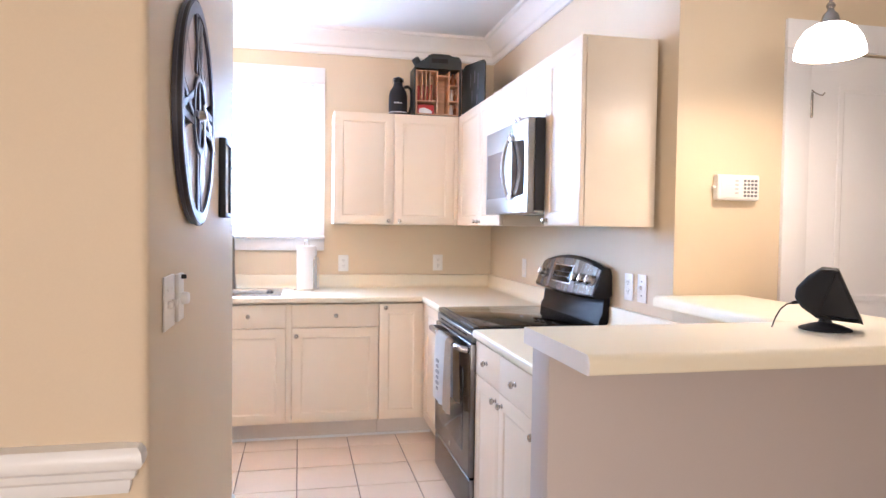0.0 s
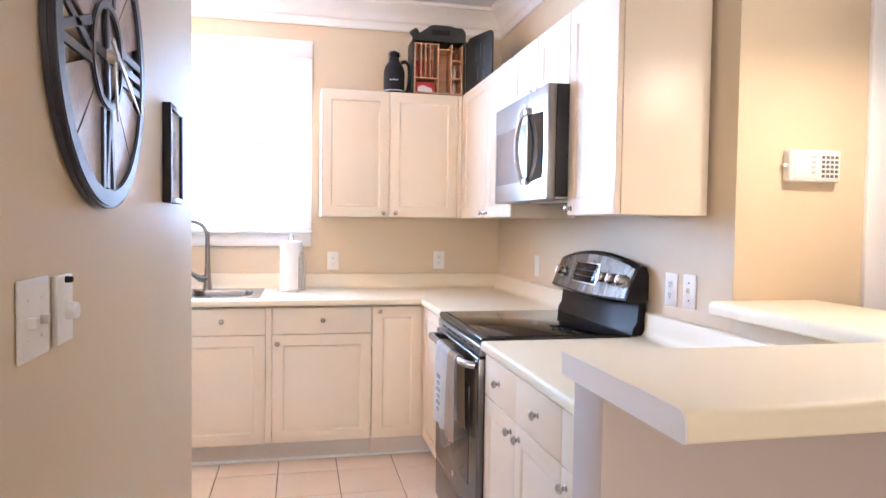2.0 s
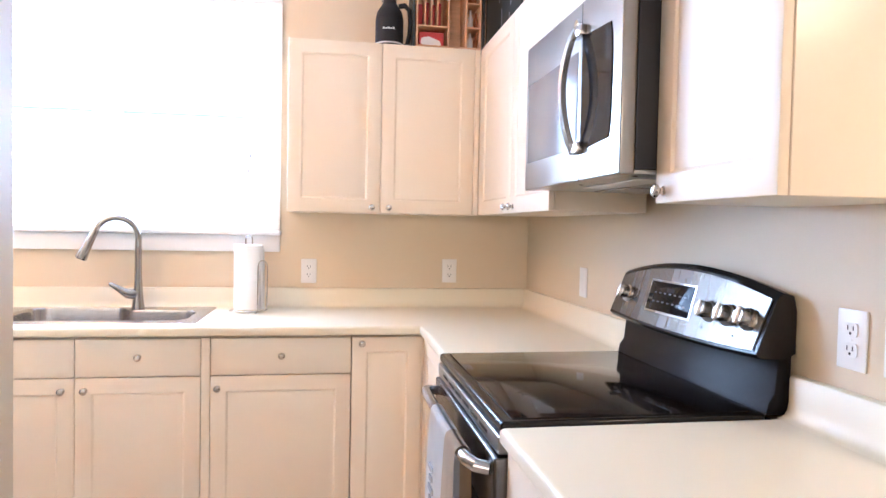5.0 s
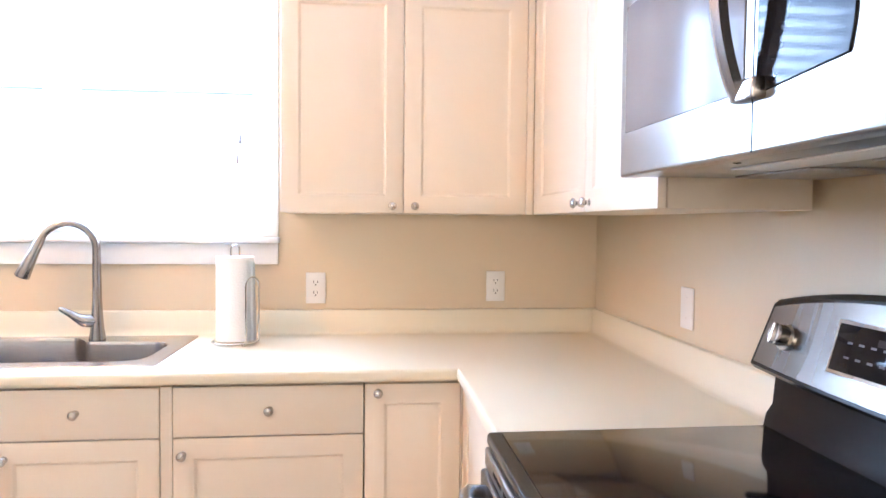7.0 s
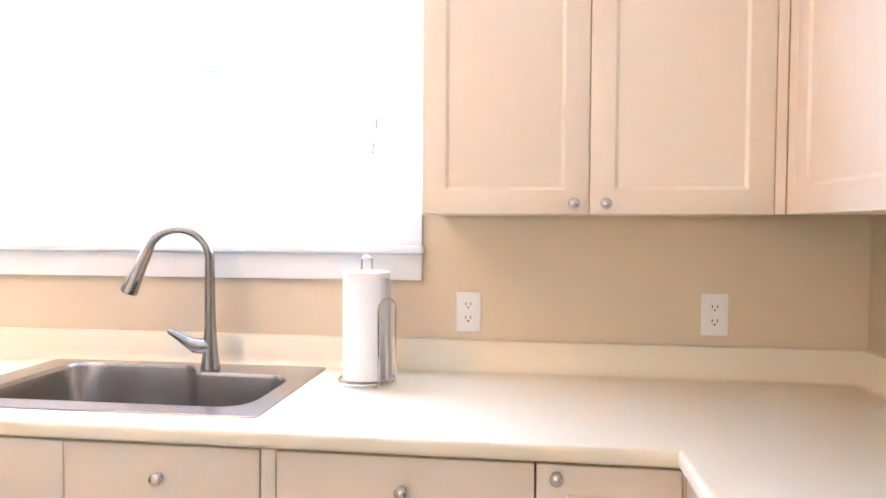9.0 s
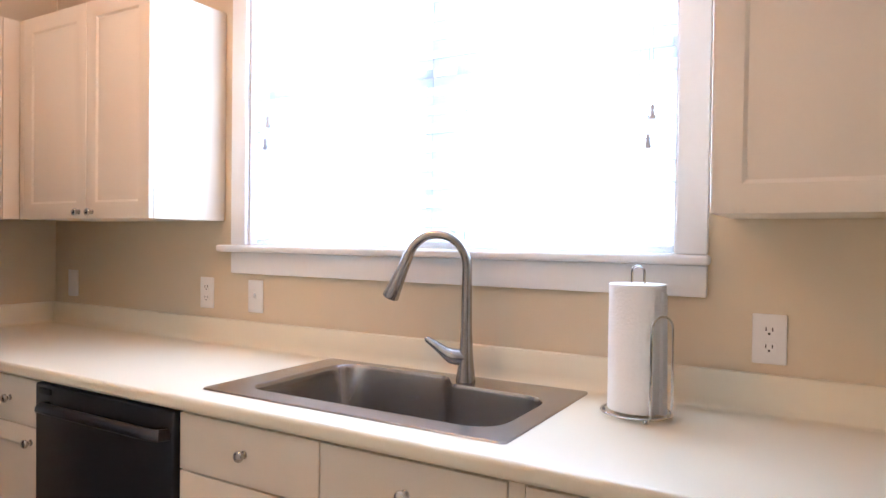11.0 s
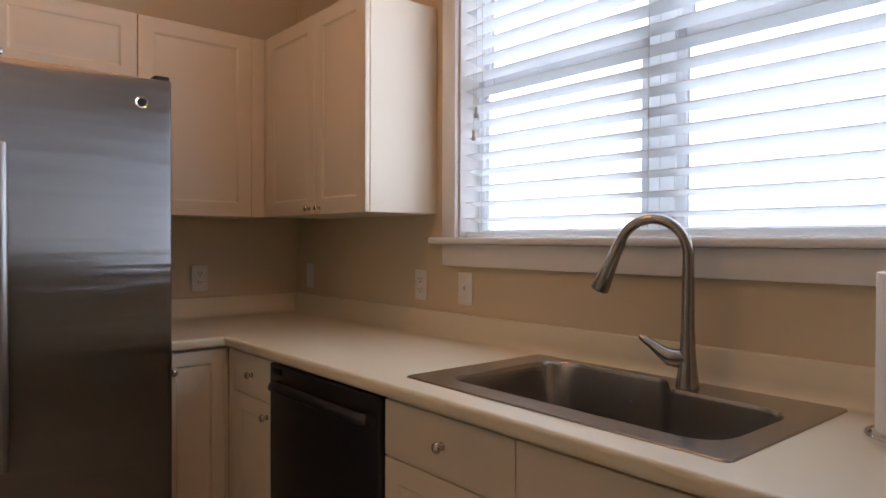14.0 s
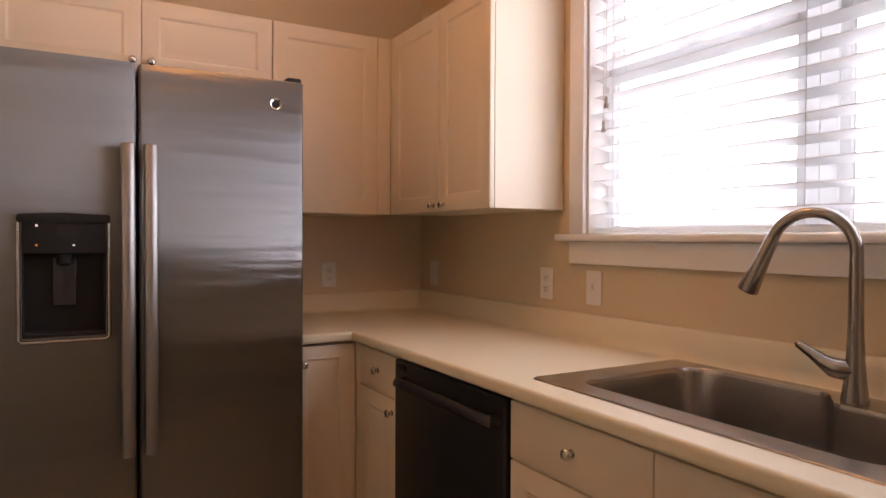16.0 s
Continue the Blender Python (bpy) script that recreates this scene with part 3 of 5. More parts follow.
UZ0, UZ1, UZW = 1.372, 2.120, 2.146     # wall cabinets: foot, top, top on the west side
UN, UE, UW = 5.275, 2.218, -1.175
cabinet("wall_cabinet", pose(1.368, UN, 0), 0.848, 0.322, UZ0, UZ1, [(0.0, 0.405, UZ0, UZ1, True, 0.368, 1.396), (0.405, 0.825, UZ0, UZ1, True, 0.443, 1.396)], "cream two-door wall cabinet beside the window", UP)
cabinet("wall_cabinet", pose(UE, UN, 0, 0, 0, -90), 0.987, 0.325, UZ0, UZ1, [(0.045, 0.545, UZ0, UZ1, True, 0.508, 1.396), (0.545, 0.987, UZ0, UZ1, True, 0.583, 1.396)], "cream corner wall cabinet with two routed doors", UP)
cabinet("wall_cabinet", pose(UE, 4.286, 0, 0, 0, -90), 0.671, 0.325, 1.862, UZ1, [(0.0, 0.335, 1.862, UZ1, True, 0.302, 1.892), (0.335, 0.671, 1.862, UZ1, True, 0.368, 1.892)], "low cream wall cabinet above the microwave", UP)
cabinet("wall_cabinet", pose(UE, 3.612, 0, 0, 0, -90), 0.382, 0.325, UZ0, UZ1, [(0.0, 0.382, UZ0, UZ1, True, 0.035, 1.396)], "cream single-door wall cabinet with a bare end panel", UP, body_mat=CABSIDE)
cabinet("wall_cabinet", pose(-1.1735, UN, 0), 0.7955, 0.322, UZ0, UZW, [(0.0255, 0.4385, UZ0, UZW, True, 0.3985, 1.396), (0.4385, 0.7955, UZ0, UZW, True, 0.4785, 1.396)], "cream two-door wall cabinet near the sink window", UP)
cabinet("wall_cabinet", pose(UW, 4.752, 0, 0, 0, 90), 0.522, 0.32, UZ0, UZW, [(0.0, 0.462, UZ0, UZW, True, 0.04, 1.396)], "cream single-door corner wall cabinet", UP)
cabinet("wall_cabinet", pose(UW, 3.79, 0, 0, 0, 90), 0.960, 0.32, 1.875, UZW, [(0.0, 0.477, 1.875, UZW, True, 0.445, 1.915), (0.477, 0.960, 1.875, UZW, True, 0.510, 1.915)], "cream two-door wall cabinet above the fridge", UP)

# ---- worktops ----
CZ0, CZ1 = 0.876, 0.914
SX0, SX1, SY0, SY1 = 0.165, 1.035, 5.045, 5.568     # sink rim
top = thing("countertop", (0.5, 5.3, CZ0), "cream laminate worktop with rounded edge and low backsplash", "countertop")
xs = [XW + 0.001, -0.845, SX0 + 0.03, SX1 - 0.03, 1.918, XE - 0.001]
ys = [4.359, 4.735, 4.962, SY0 + 0.03, SY1 - 0.03, YN - 0.001]
cells = {(i, j) for i in range(5) for j in (2, 3, 4)} - {(2, 3)} | {(4, 0), (4, 1), (0, 1)}
part("worktop", slab(xs, ys, cells, CZ0, CZ1, 0.012), LAMINATE, top, world=True)
BS = 1.008
COVE = [(0.0, CZ1 - 0.003), (0.048, CZ1 + 0.0006), (0.036, CZ1 + 0.003), (0.028, CZ1 + 0.008), (0.022, CZ1 + 0.018), (0.019, CZ1 + 0.034), (0.019, BS - 0.007), (0.016, BS - 0.002), (0.010, BS), (0.0, BS)]
part("backsplash", moulding(COVE, [(XE - 0.001, 4.3595), (XE - 0.001, YN - 0.001), (XW + 0.001, YN - 0.001), (XW + 0.001, 4.7355)]), LAMINATE, top, world=True)
top2 = thing("peninsula_countertop", (2.2, 3.0, CZ0), "cream laminate peninsula worktop beside the range", "countertop")
part("worktop", slab([1.893, XE - 0.001], [2.425, 3.603], {(0, 0)}, CZ0, CZ1, 0.012), LAMINATE, top2, world=True)
part("backsplash", moulding(COVE, [(XE - 0.001, 2.4255), (XE - 0.001, 3.6025)]), LAMINATE, top2, world=True)

# half wall and raised bar
bm = box(1.732, 2.74, 2.29, 2.409, 0, 1.068, 0.008, 2)
structure("half_wall", bm, TAUPE, "grey-beige painted half wall under the bar")
structure("half_wall_return", box(XE, 2.66, 2.4095, YY - 0.001, 0, 1.068), WALL, "beige painted half wall under the bar")
BARZ0, BARZ1 = 1.0685, 1.110
bar = thing("bar_top", (2.2, 2.3, BARZ0), "cream laminate raised bar top with a rolled front edge", "bar top")
lobe = round_poly([(2.022, BARZ0), (2.41, BARZ0), (2.41, BARZ1), (2.022, BARZ1)], [0.006, 0.004, 0.006, 0.030], 8)
part("front_run", prism(lobe, "x", 1.713, 2.86), LAMINATE, bar, world=True)
part("end_cap", prism(lobe, "x", 1.710, 1.7128), CAPWHITE, bar, "pale flat laminate end cap", world=True)
lobe = round_poly([(2.475, BARZ0), (2.86, BARZ0), (2.86, BARZ1 - 0.0005), (2.475, BARZ1 - 0.0005)], [0.006, 0.006, 0.012, 0.021], 6)
part("side_run", prism(lobe, "y", 2.4105, YY - 0.003), LAMINATE, bar, world=True)

# ---- sink and faucet ----
sink = thing("sink", ((SX0 + SX1) / 2, 5.3, CZ1), "satin stainless drop-in sink with one lobed bowl", "sink")
inner = round_poly([(0.255, 5.105), (0.985, 5.105), (0.985, 5.435), (0.690, 5.445), (0.630, 5.530), (0.255, 5.530)], [0.075, 0.09, 0.09, 0.035, 0.04, 0.1], 8)
outer = round_poly([(SX0, SY0), (SX1, SY0), (SX1, SY1), (SX0, SY1)], 0.018, 5)
bm = bmesh.new()
vi = [bm.verts.new((p[0], p[1], CZ1 + 0.0055)) for p in inner]
vo = [bm.verts.new((p[0], p[1], CZ1 + 0.0045)) for p in outer]
ve = [bm.verts.new((p[0] + (0.003 if p[0] > 0.6 else -0.003), p[1] + (0.003 if p[1] > 5.3 else -0.003), CZ1 + 0.0006)) for p in outer]
edges = [bm.edges.new((r[k], r[(k + 1) % len(r)])) for r in (vi, vo) for k in range(len(r))]
bmesh.ops.triangle_fill(bm, use_beauty=True, use_dissolve=False, edges=edges)
for k in range(len(vo)):
    bm.faces.new((vo[k], vo[(k + 1) % len(vo)], ve[(k + 1) % len(vo)], ve[k]))
part("rim", to_mesh("rim", bm, SINK, False), None, sink, world=True)
bm = bmesh.new()
cx, cy = 0.62, 5.30
rings = []
for scale, z in ((1.0, 0.0055), (0.992, 0.002), (0.985, -0.006), (0.97, -0.185), (0.945, -0.215), (0.90, -0.228), (0.5, -0.232), (0.09, -0.235), (0.085, -0.240)):
    rings.append([bm.verts.new((cx + (p[0] - cx) * scale, cy + (p[1] - cy) * scale, CZ1 + z)) for p in inner])
for a, b in zip(rings, rings[1:]):
    for k in range(len(a)):
        bm.faces.new((a[k], a[(k + 1) % len(a)], b[(k + 1) % len(a)], b[k]))
bm.faces.new(rings[-1])
part("bowl", bm, SINK, sink, world=True)
part("drain", lathe([(0, 0.004), (0.028, 0.004), (0.040, 0.006), (0.045, 0.003), (0.045, 0), (0, 0)], 24, Matrix.Translation((cx, cy, CZ1 - 0.2405))), STEELH, sink, world=True)
part("stamped_mark", lathe([(0, 0.001), (0.016, 0.001), (0.017, 0), (0, 0)], 20, pose(0.52, 5.5095, 0.845, 90, 0, 0) @ Matrix.Diagonal((1.2, 0.35, 1, 1))), STEELH, sink, world=True)

FX, FY = 0.706, 5.495
faucet = thing("faucet", (FX, FY, CZ1 + 0.005), "satin nickel pull-down gooseneck faucet, spout swung sideways", "faucet")
d = Vector((-0.975, -0.22, 0)).normalized()
R = 0.089
za = 1.240
ctr = Vector((FX, FY, za)) + d * R
neck = [Vector((FX, FY, 1.03)), Vector((FX, FY, 1.10)), Vector((FX, FY, 1.18)), Vector((FX, FY, 1.225))] + arc(ctr, -d, (0, 0, 1), R, 0, 160, 18)
part("neck", sweep(neck, [0.0165, 0.0155, 0.0145, 0.0138] + [0.0135] * 19, 20), NICKEL, faucet, world=True)
end = neck[-1]
way = (neck[-1] - neck[-2]).normalized()
part("spray_head", sweep([end - way * 0.002, end + way * 0.004, end + way * 0.04, end + way * 0.09, end + way * 0.133, end + way * 0.138], [0.0138, 0.0155, 0.0165, 0.020, 0.0245, 0.0235], 20), NICKEL, faucet, "flared spray head", world=True)
part("nozzle", sweep([end + way * 0.1375, end + way * 0.1405], [0.019, 0.018], 18), BLACKPLASTIC, faucet, "dark spray nozzle", world=True)
part("base", lathe([(0, 0.13), (0.017, 0.13), (0.0185, 0.09), (0.0225, 0.04), (0.0265, 0.012), (0.028, 0.0), (0, 0)], 24, Matrix.Translation((FX, FY, CZ1 + 0.005))), NICKEL, faucet, world=True)
hb = Vector((FX, FY, 0.985))
hd = Vector((-0.95, -0.3, 0)).normalized()
part("lever", sweep([hb, hb + hd * 0.025 + Vector((0, 0, 0.001)), hb + hd * 0.042 + Vector((0, 0, 0.003)), hb + hd * 0.062 + Vector((0, 0, 0.014)), hb + hd * 0.085 + Vector((0, 0, 0.030)), hb + hd * 0.112 + Vector((0, 0, 0.047)), hb + hd * 0.118 + Vector((0, 0, 0.05))], [0.020, 0.023, 0.022, 0.016, 0.012, 0.009, 0.004], 16), NICKEL, faucet, "tapered single lever", world=True)

# ---- paper towel on its holder ----
PX, PY = 1.197, 5.412
hold = thing("paper_towel_holder", (PX, PY, CZ1), "chrome wire paper towel holder on the worktop", "paper towel holder")
ring = [Vector((PX + 0.078 * math.cos(a), PY + 0.078 * math.sin(a), CZ1 + 0.010)) for a in (2 * math.pi * k / 40 for k in range(41))]
part("base_ring", sweep(ring, 0.0032, 8), CHROME, hold, world=True)
for a in (60, 180, 300):
    part("foot", lathe([(0, 0.011), (0.006, 0.008), (0.007, 0.004), (0.005, 0), (0, 0)], 12, Matrix.Translation((PX + 0.078 * math.cos(radians(a)), PY + 0.078 * math.sin(radians(a)), CZ1))), CHROME, hold, world=True)
loop = [Vector((PX - 0.014, PY, CZ1 + 0.012)), Vector((PX - 0.014, PY, 1.245))] + arc((PX, PY, 1.245), (-1, 0, 0), (0, 0, 1), 0.014, 0, 180, 10) + [Vector((PX + 0.014, PY, CZ1 + 0.012))]
part("centre_loop", sweep(loop, 0.0028, 8), CHROME, hold, world=True)
u = Vector((0.6, 0.8, 0))
c0 = Vector((PX, PY, 1.12)) + Vector((0.85, -0.52, 0)).normalized() * 0.076
arm = [c0 - u * 0.03 + Vector((0, 0, -0.195)), c0 - u * 0.03] + arc(c0, -u, (0, 0, 1), 0.03, 0, 180, 10) + [c0 + u * 0.03 + Vector((0, 0, -0.195))]
part("tension_arm", sweep(arm, 0.0028, 8), CHROME, hold, world=True)
n = 72
prof = []
for k in range(n + 1):
    a = 2 * math.pi * k / n
    prof.append((PX + (0.062 + 0.004 * k / n) * math.cos(a - 0.5), PY + (0.062 + 0.004 * k / n) * math.sin(a - 0.5)))
roll = prism(prof, "z", CZ1 + 0.016, 1.218, 0.0015, 1)
roll_ob = solo("paper_towel_roll", roll, PAPER, "full white quilted paper towel roll on a wire holder", "paper towel")
flap = bmesh.new()
a = -0.5
cpts = [(PX + 0.0665 * math.cos(a - s), PY + 0.0665 * math.sin(a - s)) for s in (0.25, 0.12, 0.0)] + [(PX + 0.066, PY - 0.030), (PX + 0.070, PY - 0.022), (PX + 0.073, PY - 0.014)]
lo = [flap.verts.new((p[0], p[1], CZ1 + 0.014 + 0.003 * k % 0.004)) for k, p in enumerate(cpts)]
hi = [flap.verts.new((p[0] - 0.004 * k / 5, p[1], 1.208 - 0.002 * k)) for k, p in enumerate(cpts)]
for k in range(len(cpts) - 1):
    flap.faces.new((lo[k], lo[k + 1], hi[k + 1], hi[k]))
bmesh.ops.solidify(flap, geom=flap.faces[:], thickness=0.0012)
part("loose_sheet", flap, PAPER, roll_ob, "loose end of the roll", world=True)

# ---- range ----
RY0, RY1 = 3.606, 4.356
rng = thing("range", ((1.9 + XE) / 2, (RY0 + RY1) / 2, 0), "stainless and black electric range with a glass cooktop", "range")
part("body", box(1.925, XE - 0.012, RY0 + 0.002, RY1 - 0.002, 0.03, 0.893, 0.004), BLACK, rng, world=True)
part("cooktop", box(1.897, XE - 0.065, RY0 + 0.004, RY1 - 0.004, 0.894, 0.921, 0.009, 4), BLACK, rng, "black enamel cooktop frame", world=True)
part("glass_top", box(1.925, XE - 0.09, RY0 + 0.022, RY1 - 0.022, 0.9212, 0.9235, 0.001), GLASSTOP, rng, "glossy black ceramic glass", world=True)
part("vent_trim", box(1.893, 1.925, RY0 + 0.006, RY1 - 0.006, 0.852, 0.892, 0.006, 3), STEEL, rng, world=True)
for k in range(6):
    part("vent_slot", box(1.8925, 1.894, RY0 + 0.10 + k * 0.095, RY0 + 0.175 + k * 0.095, 0.868, 0.876), SLOT, rng, world=True)
oven = part("oven_door", box(1.885, 1.924, RY0 + 0.004, RY1 - 0.004, 0.245, 0.848, 0.007, 3), DARKSTEEL, rng, world=True)
part("door_window", box(1.8825, 1.886, RY0 + 0.12, RY1 - 0.12, 0.335, 0.715, 0.001), DARKGLASS, oven, "black oven glass", world=True)
hpts = [(1.884, RY0 + 0.045, 0.813), (1.858, RY0 + 0.05, 0.818), (1.846, RY0 + 0.075, 0.821)] + [(1.842, RY0 + 0.1 + k * (RY1 - RY0 - 0.2) / 8, 0.822) for k in range(9)] + [(1.846, RY1 - 0.075, 0.821), (1.858, RY1 - 0.05, 0.818), (1.884, RY1 - 0.045, 0.813)]
part("door_handle", sweep(hpts, 0.0145, 14), STEELH, oven, "curved stainless bar handle", world=True)
part("logo_badge", lathe([(0, 0.003), (0.012, 0.003), (0.013, 0), (0, 0)], 20, pose(1.885, (RY0 + RY1) / 2, 0.285, 0, -90, 0)), CHROME, oven, "round badge", world=True)
part("storage_drawer", box(1.888, 1.924, RY0 + 0.004, RY1 - 0.004, 0.055, 0.238, 0.007, 3), DARKSTEEL, rng, world=True)
# backguard: black riser, tilted stainless console
part("riser", prism([(XE - 0.070, 0.918), (XE - 0.012, 0.918), (XE - 0.012, 1.055), (XE - 0.042, 1.055), (XE - 0.050, 0.965), (XE - 0.064, 0.945)], "y", RY0 + 0.002, RY1 - 0.002, 0.003), mat("black_satin_enamel", (0.012, 0.010, 0.010), 0.34, var=0.1, bump=0.0, spec=0.10), rng, "black enamel backguard", world=True)
steps = 14
bm = bmesh.new()
rows = []
for k in range(steps + 1):
    f = k / steps
    y = RY0 + 0.001 + f * (RY1 - RY0 - 0.002)
    crown = 0.042 * (1 - (2 * f - 1) ** 2)
    zt, zb = 1.175 + crown, 1.052 - 0.012 * (1 - (2 * f - 1) ** 2)
    rows.append([bm.verts.new((px, y, pz)) for px, pz in ((XE - 0.100, zb), (XE - 0.050, zt), (XE - 0.038, zt + 0.010), (XE - 0.012, zt + 0.004), (XE - 0.004, zt - 0.03), (XE - 0.004, zb), (XE - 0.03, zb - 0.012), (XE - 0.09, zb - 0.010))])
for a, b in zip(rows, rows[1:]):
    for k in range(8):
        bm.faces.new((a[k], a[(k + 1) % 8], b[(k + 1) % 8], b[k]))
bm.faces.new(rows[0])
bm.faces.new(rows[-1])
guard = part("control_console", bm, BLACK, rng, "black curved control console", world=True)
nrm = Vector((-(1.175 - 1.052), 0, 0.05)).normalized()
bm = bmesh.new()
rows = []
for k in range(steps + 1):
    f = k / steps
    y = RY0 + 0.014 + f * (RY1 - RY0 - 0.028)
    g = (2 * f - 1) ** 2
    zt, zb = 1.170 + 0.040 * (1 - g), 1.058 - 0.012 * (1 - g)
    a, b = Vector((XE - 0.052, y, zt)), Vector((XE - 0.0975, y, zb))
    rows.append([bm.verts.new(p) for p in (b + nrm * 0.0045, a + nrm * 0.0045, a - nrm * 0.002, b - nrm * 0.002)])
for a, b in zip(rows, rows[1:]):
    for k in range(4):
        bm.faces.new((a[k], a[(k + 1) % 4], b[(k + 1) % 4], b[k]))
bm.faces.new(rows[0])
bm.faces.new(rows[-1])
part("fascia", bm, CONSOLESTEEL, guard, "brushed stainless fascia", world=True)
def console(y, z, lift=0.006):
    """A pose on the fascia: local z points out of it, local x runs north to south."""
    g = (2 * (y - RY0 - 0.014) / (RY1 - RY0 - 0.028) - 1) ** 2
    a, b = Vector((XE - 0.052, y, 1.170 + 0.040 * (1 - g))), Vector((XE - 0.0975, y, 1.058 - 0.012 * (1 - g)))
    up = (a - b).normalized()
    out = Vector((-up.z, 0, up.x))
    p = b + up * ((z - b.z) / up.z) + out * lift
    return Matrix(((0, up.x, out.x, p.x), (-1, 0, 0, p.y), (0, up.z, out.z, p.z), (0, 0, 0, 1)))
def knob_big():
    bm = lathe([(0, 0.034), (0.017, 0.034), (0.0205, 0.031), (0.0215, 0.012), (0.026, 0.008), (0.0275, 0.0), (0, 0)], 28)
    box(-0.005, 0.005, -0.021, 0.021, 0.030, 0.040, 0.003, 2, bm)
    return to_mesh("control_knob", bm, KNOBMETAL)
KB = knob_big()
for y in (4.262, 3.812, 3.738, 3.662):
    part("control_knob", KB, None, guard, "stainless control knob", world=True, m=console(y, 1.118 if y < 4.3 else 1.112, 0.004))
part("display_bezel", box(-0.121, 0.121, -0.048, 0.048, -0.001, 0.002, 0.001), KNOBMETAL, guard, "bright bezel", world=True, m=console(4.015, 1.128, 0.004))
part("display", box(-0.115, 0.115, -0.042, 0.042, 0, 0.003, 0.001), PANELGLASS, guard, "dark touch panel with faint markings", world=True, m=console(4.015, 1.128, 0.004))
for r in range(2):
    for k in range(7):
        part("touch_mark", box(-0.006, 0.006, -0.002, 0.002, 0, 0.0004), INK, guard, world=True, m=console(4.095 - k * 0.027, 1.113 + 0.025 * r, 0.0072))
part("indicator", box(-0.02, 0.02, -0.006, 0.006, 0, 0.0004), SLOT, guard, world=True, m=console(4.015, 1.148, 0.0072))
for y in (3.83, 3.70):
    part("lamp_dot", lathe([(0, 0.002), (0.003, 0.002), (0.003, 0), (0, 0)], 10), SLOT, guard, world=True, m=console(y, 1.076, 0.0042))

# towel over the oven handle
def towel_strip(y0, y1, front, back, m, name, label, seed):
    rnd = random.Random(seed)
    bm, rows, nx = bmesh.new(), [], 10
    ph = rnd.uniform(0, 6)
    prof = [(1.866, back), (1.863, (back + 0.81) / 2), (1.861, 0.808)] + [(1.842 + 0.0185 * math.cos(radians(a)), 0.822 + 0.0185 * math.sin(radians(a))) for a in range(20, 181, 20)] + [(1.822, 0.80), (1.820, 0.72), (1.818, (front + 0.72) / 2), (1.817, front)]
    for x, z in prof:
        drop = max(0.0, 0.808 - z)
        row = []
        for k in range(nx + 1):
            f = k / nx
            w = 0.005 * math.sin(f * 9 + ph) * min(1, drop * 5)
            row.append(bm.verts.new((x + w * (1 if x < 1.842 else 0.35), y0 + (y1 - y0) * f + 0.012 * math.sin(drop * 9 + ph) * drop, z + 0.006 * math.sin(f * 5 + ph) * min(1, drop * 4))))
        rows.append(row)
    for a, b in zip(rows, rows[1:]):
        for k in range(nx):
            bm.faces.new((a[k], a[k + 1], b[k + 1], b[k]))
    bmesh.ops.solidify(bm, geom=bm.faces[:], thickness=0.003)
    return solo(name, bm, m, label, "towel")
tw = towel_strip(3.835, 4.060, 0.505, 0.54, CLOTH, "dish_towel", "white cotton dish towel with grey print over the oven handle", 3)
for k, w in enumerate((0.05, 0.035, 0.06, 0.04, 0.055, 0.03)):
    part("printed_line", box(1.8085, 1.8135, 3.955 - w / 2, 3.955 + w / 2, 0.70 - k * 0.027, 0.713 - k * 0.027), FADED, tw, "grey printed line", world=True)
towel_strip(3.715, 3.838, 0.50, 0.55, CLOTHTAN, "dish_towel", "tan cotton dish towel over the oven handle", 8)

# ---- microwave ----
MX, MY0, MY1, MZ0, MZ1 = 2.138, 3.615, 4.282, 1.436, 1.858
mw = thing("microwave", ((MX + XE) / 2, (MY0 + MY1) / 2, MZ0), "stainless over-the-range microwave with a dark side", "microwave")
part("body", box(MX + 0.036, XE - 0.005, MY0 + 0.003, MY1 - 0.003, MZ0 + 0.006, MZ1, 0.003), CHARCOAL, mw, world=True)
part("underside", box(MX + 0.03, XE - 0.01, MY0 + 0.006, MY1 - 0.006, MZ0 - 0.004, MZ0 + 0.006, 0.002), STEEL, mw, "stainless underside with filter", world=True)
for y in (MY0 + 0.06, MY1 - 0.27):
    part("grease_filter", box(MX + 0.20, XE - 0.07, y, y + 0.21, MZ0 - 0.008, MZ0 - 0.004, 0.001), FILTER, mw, "grey mesh filter", world=True)
part("lamp_lens", box(MX + 0.10, MX + 0.18, MY0 + 0.12, MY1 - 0.22, MZ0 - 0.007, MZ0 - 0.004, 0.001), LENS, mw, "frosted lamp cover", world=True)
for y in (MY0 + 0.05, MY0 + 0.36):
    part("screw", lathe([(0, 0.002), (0.006, 0.001), (0.006, 0), (0, 0)], 10, pose(MX + 0.06, y, MZ0 - 0.004, 180, 0, 0)), SLOT, mw, world=True)
mdoor = part("door", box(MX, MX + 0.035, MY0, MY1, MZ0 - 0.006, MZ1, 0.005, 3), STEEL, mw, "brushed stainless door", world=True)
part("door_window", box(MX - 0.002, MX + 0.001, MY0 + 0.245, MY1 - 0.028, MZ0 + 0.075, MZ1 - 0.115, 0.001), mat("grey_mesh_window", (0.22, 0.205, 0.195), 0.20, var=0.06, fine=400, bump=0.0, spec=0.2), mdoor, "grey mesh window", world=True)
pz0, pz1, py0, py1 = MZ0 + 0.066, MZ1 - 0.085, MY0 + 0.045, MY0 + 0.215
